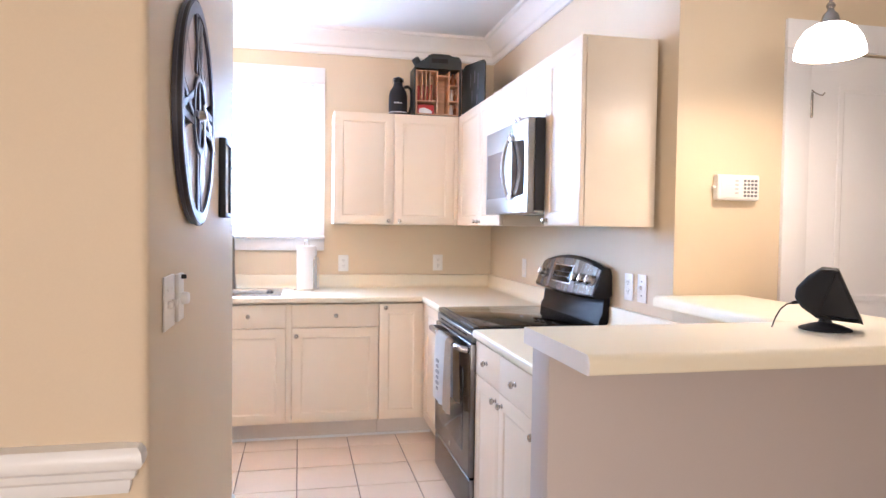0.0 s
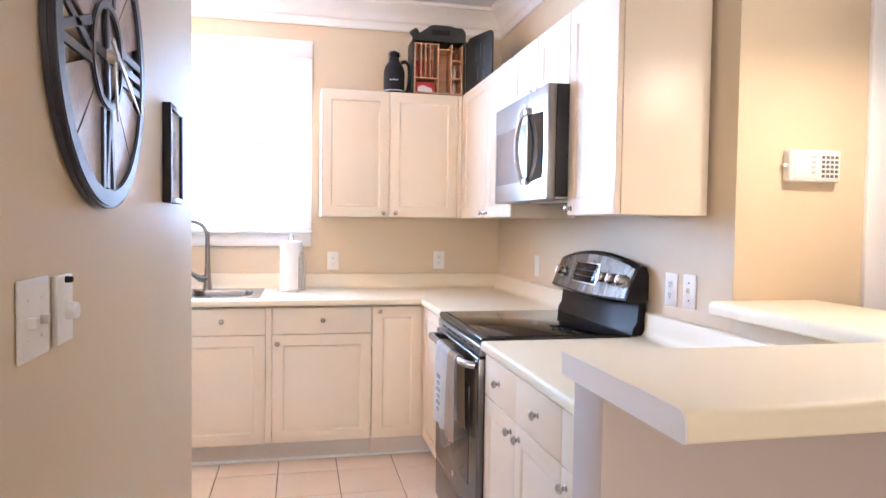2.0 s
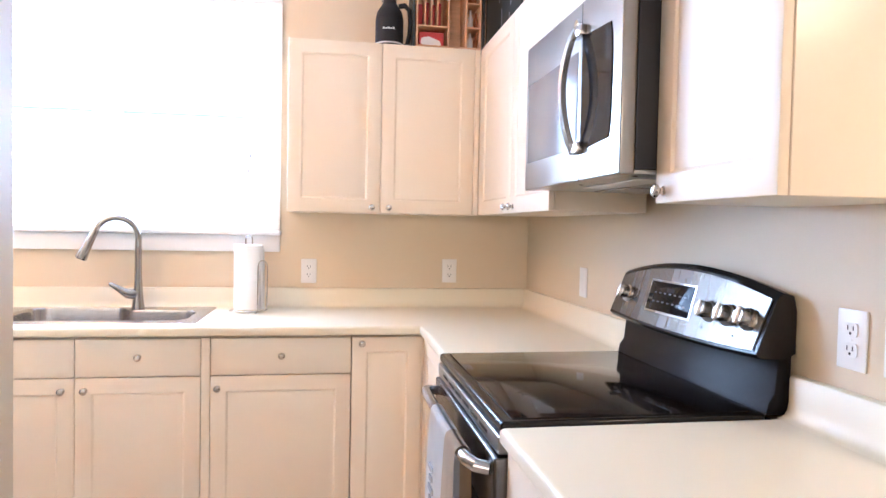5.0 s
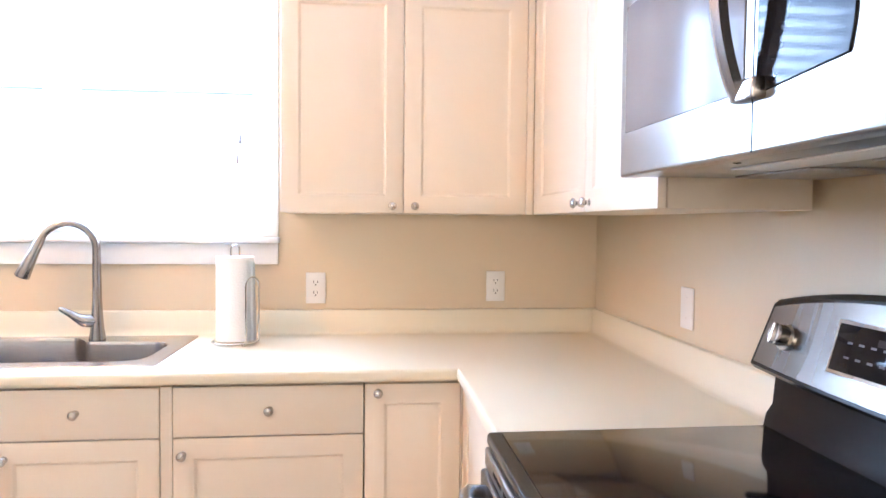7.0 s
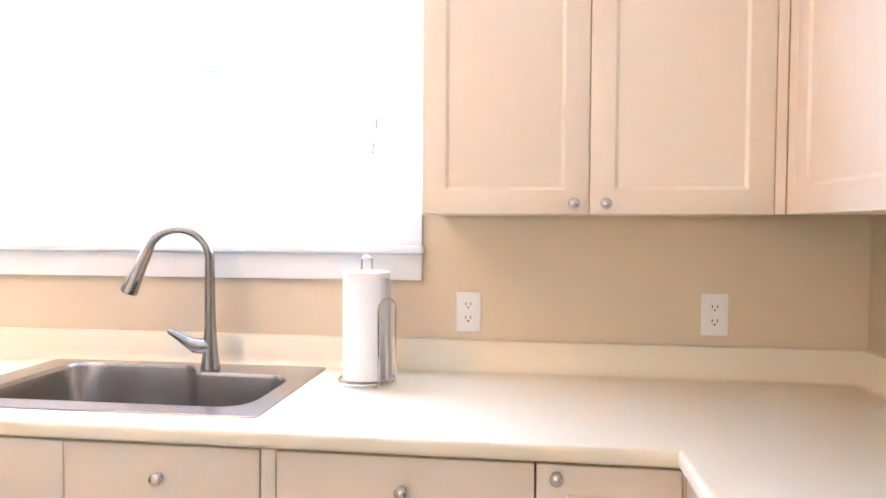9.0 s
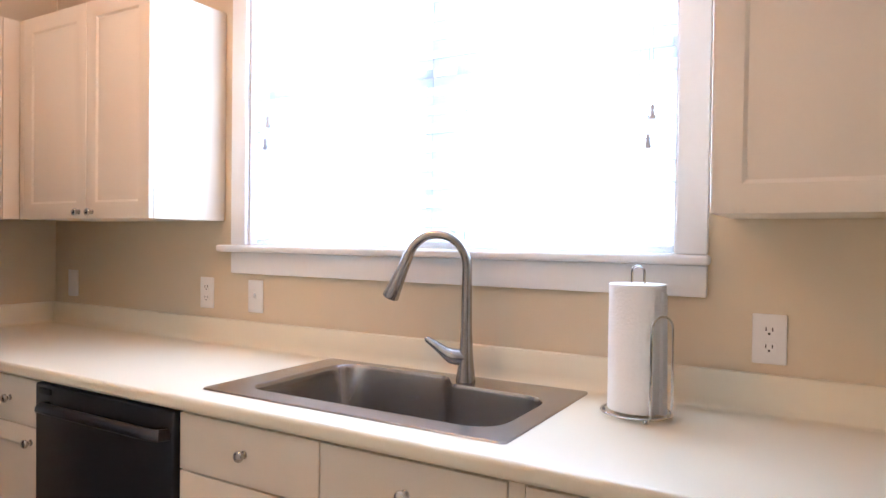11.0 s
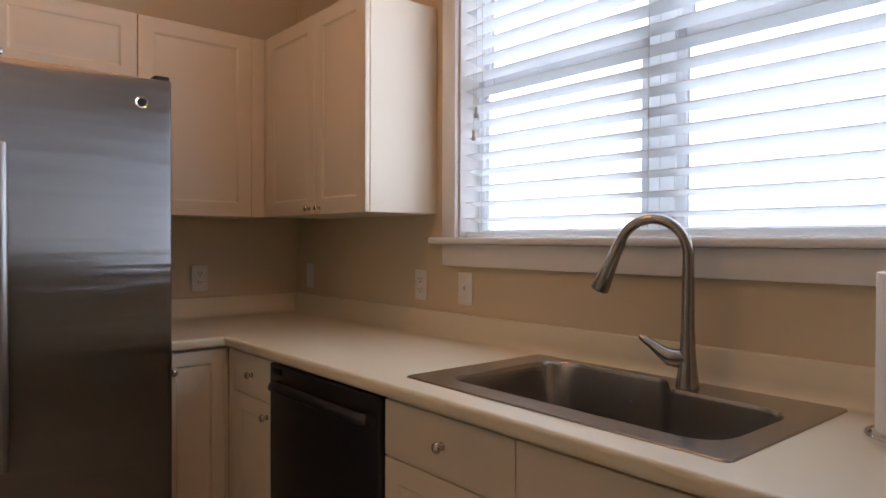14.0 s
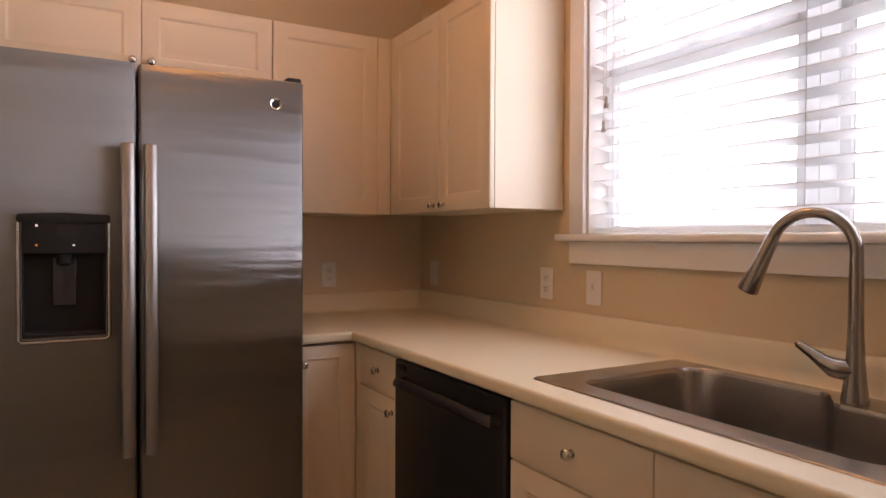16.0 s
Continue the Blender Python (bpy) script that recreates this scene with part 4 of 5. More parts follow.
panel = [(py1, pz0), (py1, pz1)] + [(py0 + 0.010 * ((2 * k / 10 - 1) ** 4), pz1 - 0.012 - (pz1 - pz0 - 0.024) * k / 10) for k in range(11)]
part("control_panel", prism(panel, "x", MX - 0.003, MX + 0.001, 0.001, 1), PANELGLASS, mdoor, "glossy black control panel", world=True)
part("panel_seam", box(MX - 0.0006, MX + 0.002, MY0 + 0.2245, MY0 + 0.2265, MZ0 - 0.004, MZ1 - 0.002), SLOT, mdoor, world=True)
hz0, hz1 = MZ0 + 0.060, MZ1 - 0.062
bar = [(MX - 0.016 - 0.034 * math.sin(math.pi * k / 16) ** 0.8, hz0 + k * (hz1 - hz0) / 16) for k in range(17)]
back = [(x + 0.013, z) for x, z in bar]
hb_ = bmesh.new()
cols = []
for (x, z), (xb, zb) in zip(bar, back):
    cols.append([hb_.verts.new((px, py, z)) for px, py in ((x, MY0 + 0.226), (x - 0.004, MY0 + 0.236), (x, MY0 + 0.248), (xb, MY0 + 0.248), (xb, MY0 + 0.226))])
for p, q in zip(cols, cols[1:]):
    for k in range(5):
        hb_.faces.new((p[k], p[(k + 1) % 5], q[(k + 1) % 5], q[k]))
hb_.faces.new(cols[0])
hb_.faces.new(cols[-1])
part("door_handle", hb_, STEELH, mdoor, "bowed stainless bar handle", world=True)
for z in (hz0 - 0.002, hz1 - 0.026):
    part("handle_mount", box(MX - 0.020, MX + 0.002, MY0 + 0.196, MY0 + 0.249, z, z + 0.028, 0.005, 2), STEELH, mdoor, world=True)
part("logo_badge", lathe([(0, 0.003), (0.012, 0.003), (0.013, 0), (0, 0)], 20, pose(MX, MY0 + 0.26, MZ1 - 0.045, 0, -90, 0)), CHROME, mdoor, "round badge", world=True)

# ---- dishwasher ----
dw = thing("dishwasher", (-0.18, 5.28, 0), "dark dishwasher with a stainless bar handle", "dishwasher")
part("body", box(-0.487, 0.149, 5.01, 5.58, 0.10, 0.868), CHARCOAL, dw, world=True)
part("toe_panel", box(-0.487, 0.149, 5.06, 5.08, 0.004, 0.10), BLACK, dw, world=True)
ddoor = part("door", box(-0.487, 0.149, 4.972, 5.008, 0.105, 0.868, 0.007, 3), mat("black_slate_steel", (0.026, 0.026, 0.032), 0.36, 0.5, var=0.08, scale=3, bump=0.01), dw, "dark slate door", world=True)
hp = [(-0.420, 4.974, 0.806), (-0.416, 4.945, 0.809)] + [(-0.40 + k * 0.0505, 4.936, 0.810) for k in range(11)] + [(0.123, 4.945, 0.809), (0.127, 4.974, 0.806)]
part("door_handle", sweep(hp, 0.016, 12, flat=0.6), mat("dark_slate_handle", (0.075, 0.075, 0.085), 0.36, 1.0, bump=0.01), ddoor, "dark slate bar handle", world=True)
part("latch_button", box(-0.462, -0.40, 4.967, 4.974, 0.838, 0.856, 0.002), BLACKPLASTIC, ddoor, world=True)

# ---- fridge ----
RX = -0.665
FYA, FYB, FYM = 3.806, 4.718, 4.210
fr = thing("refrigerator", (-1.08, (FYA + FYB) / 2, 0), "stainless side-by-side refrigerator with a water dispenser", "refrigerator")
part("body", box(XW + 0.03, RX - 0.075, FYA + 0.004, FYB - 0.004, 0.02, 1.762, 0.004), CHARCOAL, fr, world=True)
part("toe_grille", box(RX - 0.075, RX - 0.03, FYA + 0.01, FYB - 0.01, 0.01, 0.09), BLACKPLASTIC, fr, world=True)
DY0, DY1, DZ0, DZ1 = 3.905, 4.136, 0.972, 1.327
HY0, HY1, HZ0, HZ1 = DY0 + 0.012, DY1 - 0.012, DZ0 + 0.012, DZ1 - 0.105      # dispenser's hollow
def fridge_door(y0, y1, hollow=False):
    # a gently bowed front
    front = [(RX - 0.014, y0), (RX - 0.006, y0 + 0.002), (RX - 0.001, y0 + 0.007)]
    front += [(RX + 0.004 * (1 - (2 * k / 12 - 1) ** 2), y0 + 0.014 + (y1 - y0 - 0.028) * k / 12) for k in range(13)]
    front += [(RX - 0.001, y1 - 0.007), (RX - 0.006, y1 - 0.002), (RX - 0.014, y1)]
    if not hollow:
        return prism(front + [(RX - 0.07, y1), (RX - 0.07, y0)], "z", 0.095, 1.785, 0.004, 2)
    whole = front + [(RX - 0.07, y1), (RX - 0.07, y0)]
    bm = prism(whole, "z", 0.095, HZ0)
    join(bm, prism(whole, "z", HZ1, 1.785))
    lip = RX + 0.0032
    join(bm, prism([p for p in front if p[1] < HY0] + [(lip, HY0), (RX - 0.07, HY0), (RX - 0.07, y0)], "z", HZ0, HZ1))
    join(bm, prism([(lip, HY1)] + [p for p in front if p[1] > HY1] + [(RX - 0.07, y1), (RX - 0.07, HY1)], "z", HZ0, HZ1))
    return bm
fdoor = part("freezer_door", fridge_door(FYA, FYM - 0.004, True), FRIDGESTEEL, fr, world=True)
rdoor = part("fridge_door", fridge_door(FYM + 0.004, FYB), FRIDGESTEEL, fr, world=True)
for y, dr in ((FYM - 0.029, fdoor), (FYM + 0.032, rdoor)):
    prof = round_poly([(RX + 0.030, y - 0.019), (RX + 0.052, y - 0.019), (RX + 0.060, y), (RX + 0.052, y + 0.019), (RX + 0.030, y + 0.019)], [0.006, 0.012, 0.02, 0.012, 0.006], 5)
    bm = prism(prof, "z", 0.625, 1.540, 0.004, 2)
    for z in (0.66, 1.505):
        box(RX + 0.002, RX + 0.034, y - 0.013, y + 0.013, z - 0.028, z + 0.028, 0.006, 2, bm)
    part("door_handle", bm, BARHANDLE, dr, "broad flat stainless bar handle", world=True)
part("hinge_cover", box(RX - 0.07, RX - 0.005, FYB - 0.055, FYB - 0.006, 1.763, 1.800, 0.006, 2), BLACKPLASTIC, fr, world=True)
part("hinge_cover", box(RX - 0.07, RX - 0.005, FYA + 0.006, FYA + 0.055, 1.763, 1.800, 0.006, 2), BLACKPLASTIC, fr, world=True)
part("logo_badge", lathe([(0, 0.003), (0.015, 0.003), (0.018, 0.0045), (0.020, 0.003), (0.020, 0), (0, 0)], 24, pose(RX + 0.0015, FYB - 0.096, 1.705, 0, 90, 0)), CHROME, rdoor, "round chrome badge", world=True)
part("badge_centre", lathe([(0, 0.0006), (0.013, 0.0006), (0.013, 0), (0, 0)], 20, pose(RX + 0.0047, FYB - 0.096, 1.705, 0, 90, 0)), CHARCOAL, rdoor, world=True)
disp = part("dispenser", box(RX + 0.002, RX + 0.012, HY0, HY1, HZ1, DZ1, 0.003, 2), BLACKPLASTIC, fr, "black water and ice dispenser", world=True)
part("back_panel", box(RX - 0.066, RX - 0.060, HY0, HY1, HZ0, HZ1), BLACKPLASTIC, disp, world=True)
for y in (HY0, HY1 - 0.003):
    part("side_panel", box(RX - 0.060, RX + 0.004, y, y + 0.003, HZ0, HZ1), BLACKPLASTIC, disp, world=True)
part("hood", box(RX - 0.060, RX + 0.004, HY0 + 0.003, HY1 - 0.003, HZ1 - 0.003, HZ1), BLACKPLASTIC, disp, world=True)
part("drip_tray", box(RX - 0.060, RX + 0.006, HY0 + 0.003, HY1 - 0.003, HZ0, HZ0 + 0.012, 0.002, 1), CHARCOAL, disp, world=True)
part("paddle", box(RX - 0.045, RX - 0.034, 3.990, 4.050, HZ0 + 0.085, HZ1 - 0.012, 0.004), DARKGLASS, disp, "glossy dark paddle", world=True)
part("spout", lathe([(0, 0.03), (0.018, 0.03), (0.022, 0.0), (0.012, -0.006), (0, -0.006)], 16, Matrix.Translation((RX - 0.020, 4.020, HZ1 - 0.030))), BLACKPLASTIC, disp, world=True)
part("display", box(RX + 0.0138, RX + 0.0155, 4.0, 4.055, DZ1 - 0.06, DZ1 - 0.03), DARKGLASS, disp, world=True)
for y, z, m_ in ((3.95, DZ1 - 0.03, LED), (4.04, DZ1 - 0.085, LED), (3.95, DZ1 - 0.085, LEDRED)):
    part("indicator_light", box(RX + 0.0138, RX + 0.0156, y, y + 0.005, z, z + 0.004), m_, disp, world=True)
bm = sweep([(RX + 0.012, DY0 + 0.004, DZ1 - 0.02), (RX + 0.012, DY0 + 0.004, DZ0 + 0.01), (RX + 0.014, DY0 + 0.012, DZ0 + 0.002), (RX + 0.014, DY1 - 0.012, DZ0 + 0.002), (RX + 0.012, DY1 - 0.004, DZ0 + 0.01), (RX + 0.012, DY1 - 0.004, DZ1 - 0.02)], 0.006, 10)
part("trim_ring", bm, STEELH, disp, "stainless trim", world=True)
part("top_cap", prism(round_poly([(DY0, DZ1 - 0.02), (DY1, DZ1 - 0.02), (DY1, DZ1 + 0.004), ((DY0 + DY1) / 2, DZ1 + 0.009), (DY0, DZ1 + 0.004)], 0.01, 4), "x", RX + 0.002, RX + 0.018, 0.002), BLACKPLASTIC, disp, world=True)

# ---- outlets and switches ----
def plate(m, kind, label):
    """A wall plate: local y points into the wall, x right, z up; centred."""
    root = thing("wall_outlet" if kind == "outlet" else "light_switch", m, label, "outlet" if kind == "outlet" else "switch", "wall plates")
    part("cover_plate", box(-0.037, 0.037, -0.006, -0.0005, -0.059, 0.059, 0.003, 2), PLASTIC, root)
    if kind == "outlet":
        for z in (-0.02, 0.02):
            rec = part("receptacle", prism(round_poly([(-0.017, z - 0.014), (0.017, z - 0.014), (0.017, z + 0.014), (-0.017, z + 0.014)], 0.008, 4), "y", -0.0085, -0.004), PLASTIC, root)
            for x in (-0.007, 0.007):
                part("slot", box(x - 0.0012, x + 0.0012, -0.0089, -0.008, z - 0.001, z + 0.008), SLOT, rec)
            part("ground_hole", lathe([(0, 0.0005), (0.0028, 0.0005), (0.0028, 0), (0, 0)], 10, pose(0, -0.0085, z - 0.007, 90, 0, 0)), SLOT, rec)
    elif kind == "blank":
        pass
    else:
        part("toggle", box(-0.004, 0.004, -0.018, -0.004, -0.004, 0.012, 0.002), PLASTIC, root)
        part("toggle_frame", box(-0.006, 0.006, -0.0075, -0.004, -0.013, 0.013, 0.001), PLASTIC, root)
    for z in ((0.0,) if kind == "outlet" else (-0.03, 0.03)):
        part("screw", lathe([(0, 0.0014), (0.003, 0.001), (0.003, 0), (0, 0)], 10, pose(0, -0.006, z, 90, 0, 0)), SLOT if kind == "jack" else PLASTIC, root)
    return root
plate(pose(1.458, YN, 1.090), "outlet", "white duplex outlet above the backsplash")
plate(pose(2.152, YN, 1.096), "outlet", "white duplex outlet near the corner")
plate(pose(-0.216, YN, 1.099), "switch", "white toggle switch beside the window")
plate(pose(-0.473, YN, 1.100), "outlet", "white duplex outlet beside a switch")
plate(pose(-1.353, YN, 1.098), "blank", "white blank wall plate near the corner")
plate(pose(XE, 4.83, 1.105, 0, 0, -90), "blank", "white blank wall plate beside the range")
plate(pose(XE, 3.452, 1.110, 0, 0, -90), "outlet", "white duplex outlet above the peninsula")
plate(pose(XE, 3.338, 1.113, 0, 0, -90), "jack", "white wall plate with dark screws")
plate(pose(XW, 5.105, 1.095, 0, 0, 90), "outlet", "white duplex outlet beside the fridge")

def wall_switch():
    m = pose(XC, 2.428, 1.180, 0, 0, 90)
    sw = thing("light_switch", m, "white double switch plate on the beige wall", "switch", "wall plates")
    part("cover_plate", box(-0.060, 0.060, -0.006, -0.0005, -0.062, 0.062, 0.003, 2), PLASTIC, sw)
    for x in (-0.025, 0.025):
        part("toggle", box(x - 0.005, x + 0.005, -0.018, -0.004, -0.012, 0.004, 0.002), PLASTIC, sw)
    for x in (-0.025, 0.025):
        for z in (-0.03, 0.03):
            part("screw", lathe([(0, 0.0014), (0.003, 0.001), (0.003, 0), (0, 0)], 10, pose(x, -0.006, z, 90, 0, 0)), PLASTIC, sw)
    dm = thing("dimmer_switch", pose(XC, 2.545, 1.180, 0, 0, 90), "white dimmer plate with a round knob and dark screw", "switch", "wall plates")
    part("cover_plate", box(-0.037, 0.037, -0.012, -0.0005, -0.058, 0.058, 0.003, 2), PLASTIC, dm)
    part("dimmer_knob", lathe([(0, 0.017), (0.012, 0.017), (0.0145, 0.014), (0.016, 0.0), (0, 0)], 20, pose(0.008, -0.012, -0.004, 90, 0, 0)), PLASTIC, dm)
    part("screw", lathe([(0, 0.012), (0.005, 0.011), (0.006, 0), (0, 0)], 12, pose(0, -0.012, 0.05, 90, 0, 0)), SLOT, dm, "dark screw head")
wall_switch()

# ---- wall clock and picture ----
CY, CZ, CR = 2.768, 1.662, 0.304
clock = thing("wall_clock_large", pose(XC, CY, CZ, 0, 0, 90), "large round pewter wall clock with roman numerals", "clock")
# local: x to the right, y into the wall, z up
F = -0.022
def annulus(r0, r1, y0, y1, seg=72):
    bm = bmesh.new()
    rings = []
    for r, y in ((r0, y0), (r1, y0), (r1, y1), (r0, y1)):
        rings.append([bm.verts.new((r * math.cos(2 * math.pi * k / seg), y, r * math.sin(2 * math.pi * k / seg))) for k in range(seg)])
    for q in range(4):
        a, b = rings[q], rings[(q + 1) % 4]
        for k in range(seg):
            bm.faces.new((a[k], a[(k + 1) % seg], b[(k + 1) % seg], b[k]))
    bmesh.ops.recalc_face_normals(bm, faces=bm.faces)
    bmesh.ops.bevel(bm, geom=[e for e in bm.edges if len(e.link_faces) == 2 and e.link_faces[0].normal.dot(e.link_faces[1].normal) < 0.5], offset=0.003, segments=2, affect="EDGES")
    return bm
part("drum", annulus(CR - 0.012, CR - 0.001, F + 0.007, -0.001), CLOCKMETAL, clock, "polished pewter side")
part("outer_ring", annulus(CR - 0.036, CR, F - 0.004, F + 0.006), CLOCKMETAL, clock)
part("rim", annulus(CR, CR + 0.003, F - 0.002, F + 0.006), CLOCKDARK, clock, "dark edge")
part("inner_ring", annulus(0.090, 0.110, F - 0.004, F + 0.003), CLOCKMETAL, clock)
for q in range(4):
    for a0, a1 in ((16.5, 44.3), (45.7, 73.5)):
        ang = [radians(90 * q + a0 + (a1 - a0) * k / 6) for k in range(7)]
        pts = [(0.10 * math.sin(a), 0.10 * math.cos(a)) for a in ang] + [((CR - 0.03) * math.sin(a), (CR - 0.03) * math.cos(a)) for a in reversed(ang)]
        part("face_board", prism(pts, "y", F + 0.004, F + 0.009), CLOCKFACE, clock, "grey washed board")
for side in (-1, 1):
    # two half discs with a slot beside the upright bar
    ang = [radians(-79 + 158 * k / 14) for k in range(15)]
    pts = [(side * (0.006 + 0.091 * math.cos(a)), 0.094 * math.sin(a)) for a in ang]
    part("centre_board", prism(pts, "y", F + 0.0065, F + 0.009), CLOCKFACE, clock)
part("centre_bar", box(-0.011, 0.011, F - 0.002, F + 0.006, -0.098, 0.098, 0.003), CLOCKMETAL, clock)
part("centre_bar", box(-0.098, 0.098, F - 0.001, F + 0.0055, -0.011, 0.011, 0.003), CLOCKMETAL, clock)
NUM = ["XII", "", "", "III", "", "", "VI", "", "", "IX", "", ""]
for q, word in enumerate(NUM):
    bm = bmesh.new()
    wid = {"I": 0.030, "V": 0.060, "X": 0.060}
    if not word:
        bm.free()
        continue
    total = sum(wid[c] for c in word)
    x = -total / 2
    for c in word:
        w = wid[c]
        r0, r1 = 0.108, CR - 0.038
        mid = x + w / 2
        if c == "I":
            strokes = [(mid, r0, mid, r1)]
        elif c == "V":
            strokes = [(x + 0.004, r1, mid, r0), (x + w - 0.004, r1, mid, r0)]
        else:
            strokes = [(x + 0.003, r0, x + w - 0.003, r1), (x + w - 0.003, r0, x + 0.003, r1)]
        for sx0, sz0, sx1, sz1 in strokes:
            dd = Vector((sx1 - sx0, sz1 - sz0)).normalized()
            nn = Vector((-dd.y, dd.x)) * 0.0085
            quad = [(sx0 + nn.x, sz0 + nn.y), (sx0 - nn.x, sz0 - nn.y), (sx1 - nn.x, sz1 - nn.y), (sx1 + nn.x, sz1 + nn.y)]
            join(bm, prism(quad, "y", F - 0.002, F + 0.004))
        x += w
    part("numeral", bm, CLOCKMETAL, clock, m=pose(0, 0, 0, 0, 30 * q, 0))
for q in range(4):
    part("spacer", lathe([(0, 0.012), (0.008, 0.012), (0.008, 0), (0, 0)], 10, pose(0.2 * math.cos(radians(45 + 90 * q)), -0.001, 0.2 * math.sin(radians(45 + 90 * q)), 90, 0, 0)), CLOCKMETAL, clock)
HAND = mat("pale_metal_hand", (0.62, 0.60, 0.55), 0.3, 0.6)
part("hour_hand", prism([(-0.006, -0.03), (0.006, -0.03), (0.009, 0.06), (0.0, 0.13), (-0.009, 0.06)], "y", F - 0.015, F - 0.012), HAND, clock, "pale metal hand", m=pose(0, 0, 0, 0, 172, 0))
part("minute_hand", prism([(-0.005, -0.05), (0.005, -0.05), (0.008, 0.09), (0.0, 0.205), (-0.008, 0.09)], "y", F - 0.021, F - 0.018), HAND, clock, "pale metal hand", m=pose(0, 0, 0, 0, 116, 0))
part("hub", lathe([(0, 0.028), (0.010, 0.026), (0.014, 0.015), (0.016, 0.0), (0, 0)], 20, pose(0, F + 0.006, 0, 90, 0, 0)), HAND, clock)

pic = thing("picture_frame", pose(XC, 3.408, 1.386, 0, 0, 90), "small deep black framed grey print on the beige wall", "picture")
PW, PH, PD = 0.205, 0.298, 0.026
b_ = 0.018
part("frame_side", box(0, b_, -PD, -0.001, 0, PH, 0.002), FRAMEBLACK, pic)
part("frame_side", box(PW - b_, PW, -PD, -0.001, 0, PH, 0.002), FRAMEBLACK, pic)
part("frame_rail", box(b_, PW - b_, -PD, -0.001, 0, b_, 0.002), FRAMEBLACK, pic)
part("frame_rail", box(b_, PW - b_, -PD, -0.001, PH - b_, PH, 0.002), FRAMEBLACK, pic)
part("mat_board", box(b_, PW - b_, -PD + 0.009, -PD + 0.012, b_, PH - b_), MATBOARD, pic)
part("print", prism(round_poly([(0.065, 0.06), (0.125, 0.08), (0.135, 0.15), (0.11, 0.235), (0.07, 0.20), (0.08, 0.14)], 0.03, 4), "y", -PD + 0.0075, -PD + 0.0088), PRINTGREY, pic, "soft grey picture")

# ---- alarm keypad, door, pendant ----
key = thing("alarm_keypad", pose(2.811, YY, 1.530), "white wall alarm keypad with rows of buttons", "keypad")
part("case", box(-0.092, 0.092, -0.036, -0.001, -0.050, 0.050, 0.008, 3), PLASTIC, key)
part("flap", box(-0.080, 0.004, -0.039, -0.035, -0.040, 0.040, 0.002), PLASTIC, key)
for r in range(5):
    for c in range(4):
        part("button", box(0.020 + c * 0.016, 0.031 + c * 0.016, -0.039, -0.0355, 0.022 - r * 0.0145, 0.031 - r * 0.0145, 0.0012, 1), INK, key)
for r in range(4):
    part("legend", box(-0.062, -0.030, -0.0395, -0.0385, 0.022 - r * 0.016, 0.026 - r * 0.016), WHITEINK, key)
    part("legend", box(-0.020, -0.004, -0.0395, -0.0385, 0.022 - r * 0.016, 0.030 - r * 0.016), mat("light_grey_print", (0.5, 0.5, 0.5), 0.6), key)
part("side_latch", box(-0.104, -0.091, -0.022, -0.010, -0.004, 0.006, 0.002), PLASTIC, key)

door = thing("door_1", (DX0, YY, 0), "white two-panel interior door, closed, with satin hinges", "door", kind="structure")
leaf = panel_front(DX0 + 0.003, DX1 - 0.003, 0.012, DZ - 0.004, YY + 0.012, 0.035, 0.1, False)
leafob = part("leaf", leaf, DOORWHITE, door, world=True)
for z0, z1 in ((0.16, 0.92), (1.075, DZ - 0.125)):
    bm = panel_front(DX0 + 0.155, DX1 - 0.155, z0, z1, YY + 0.008, 0.006, 0.02, True)
    part("door_panel", bm, DOORWHITE, leafob, world=True)
part("door_knob", lathe([(0, 0.06), (0.02, 0.058), (0.027, 0.045), (0.02, 0.03), (0.010, 0.02), (0.010, 0.008), (0.03, 0.006), (0.032, 0), (0, 0)], 24, pose(DX1 - 0.07, YY + 0.012, 0.95, 90, 0, 0)), NICKEL, leafob, world=True)
for x0, x1, z0, z1 in ((DX0 - 0.118, DX0 - 0.004, 0, DZ + 0.001), (DX1 + 0.004, DX1 + 0.118, 0, DZ + 0.001), (DX0 - 0.118, DX1 + 0.118, DZ + 0.002, DZ + 0.115)):
    part("casing", box(x0, x1, YY - 0.020, YY - 0.001, z0, z1, 0.004), DOORWHITE, door, world=True)
bm = box(DX0 - 0.004, DX0 + 0.0025, YY - 0.001, YY + T, 0, DZ)
part("jamb", bm, DOORWHITE, door, world=True)
for z in (1.87, 1.05, 0.25):
    part("hinge_leaf", box(DX0 + 0.004, DX0 + 0.022, YY - 0.004, YY + 0.0135, z - 0.045, z + 0.045, 0.001, 1), NICKEL, leafob, "satin nickel hinge", world=True)
    part("hinge", lathe([(0, 0.052), (0.006, 0.050), (0.007, 0.045), (0.007, -0.045), (0.006, -0.050), (0, -0.052)], 12, Matrix.Translation((DX0 + 0.006, YY - 0.010, z))), NICKEL, leafob, "satin nickel hinge", world=True)
part("hook", sweep([(DX0 + 0.006, YY - 0.010, 1.930), (DX0 + 0.022, YY - 0.018, 1.915), (DX0 + 0.048, YY - 0.020, 1.908), (DX0 + 0.060, YY - 0.020, 1.920)], 0.0025, 8), NICKEL, leafob, "small hinge stop", world=True)

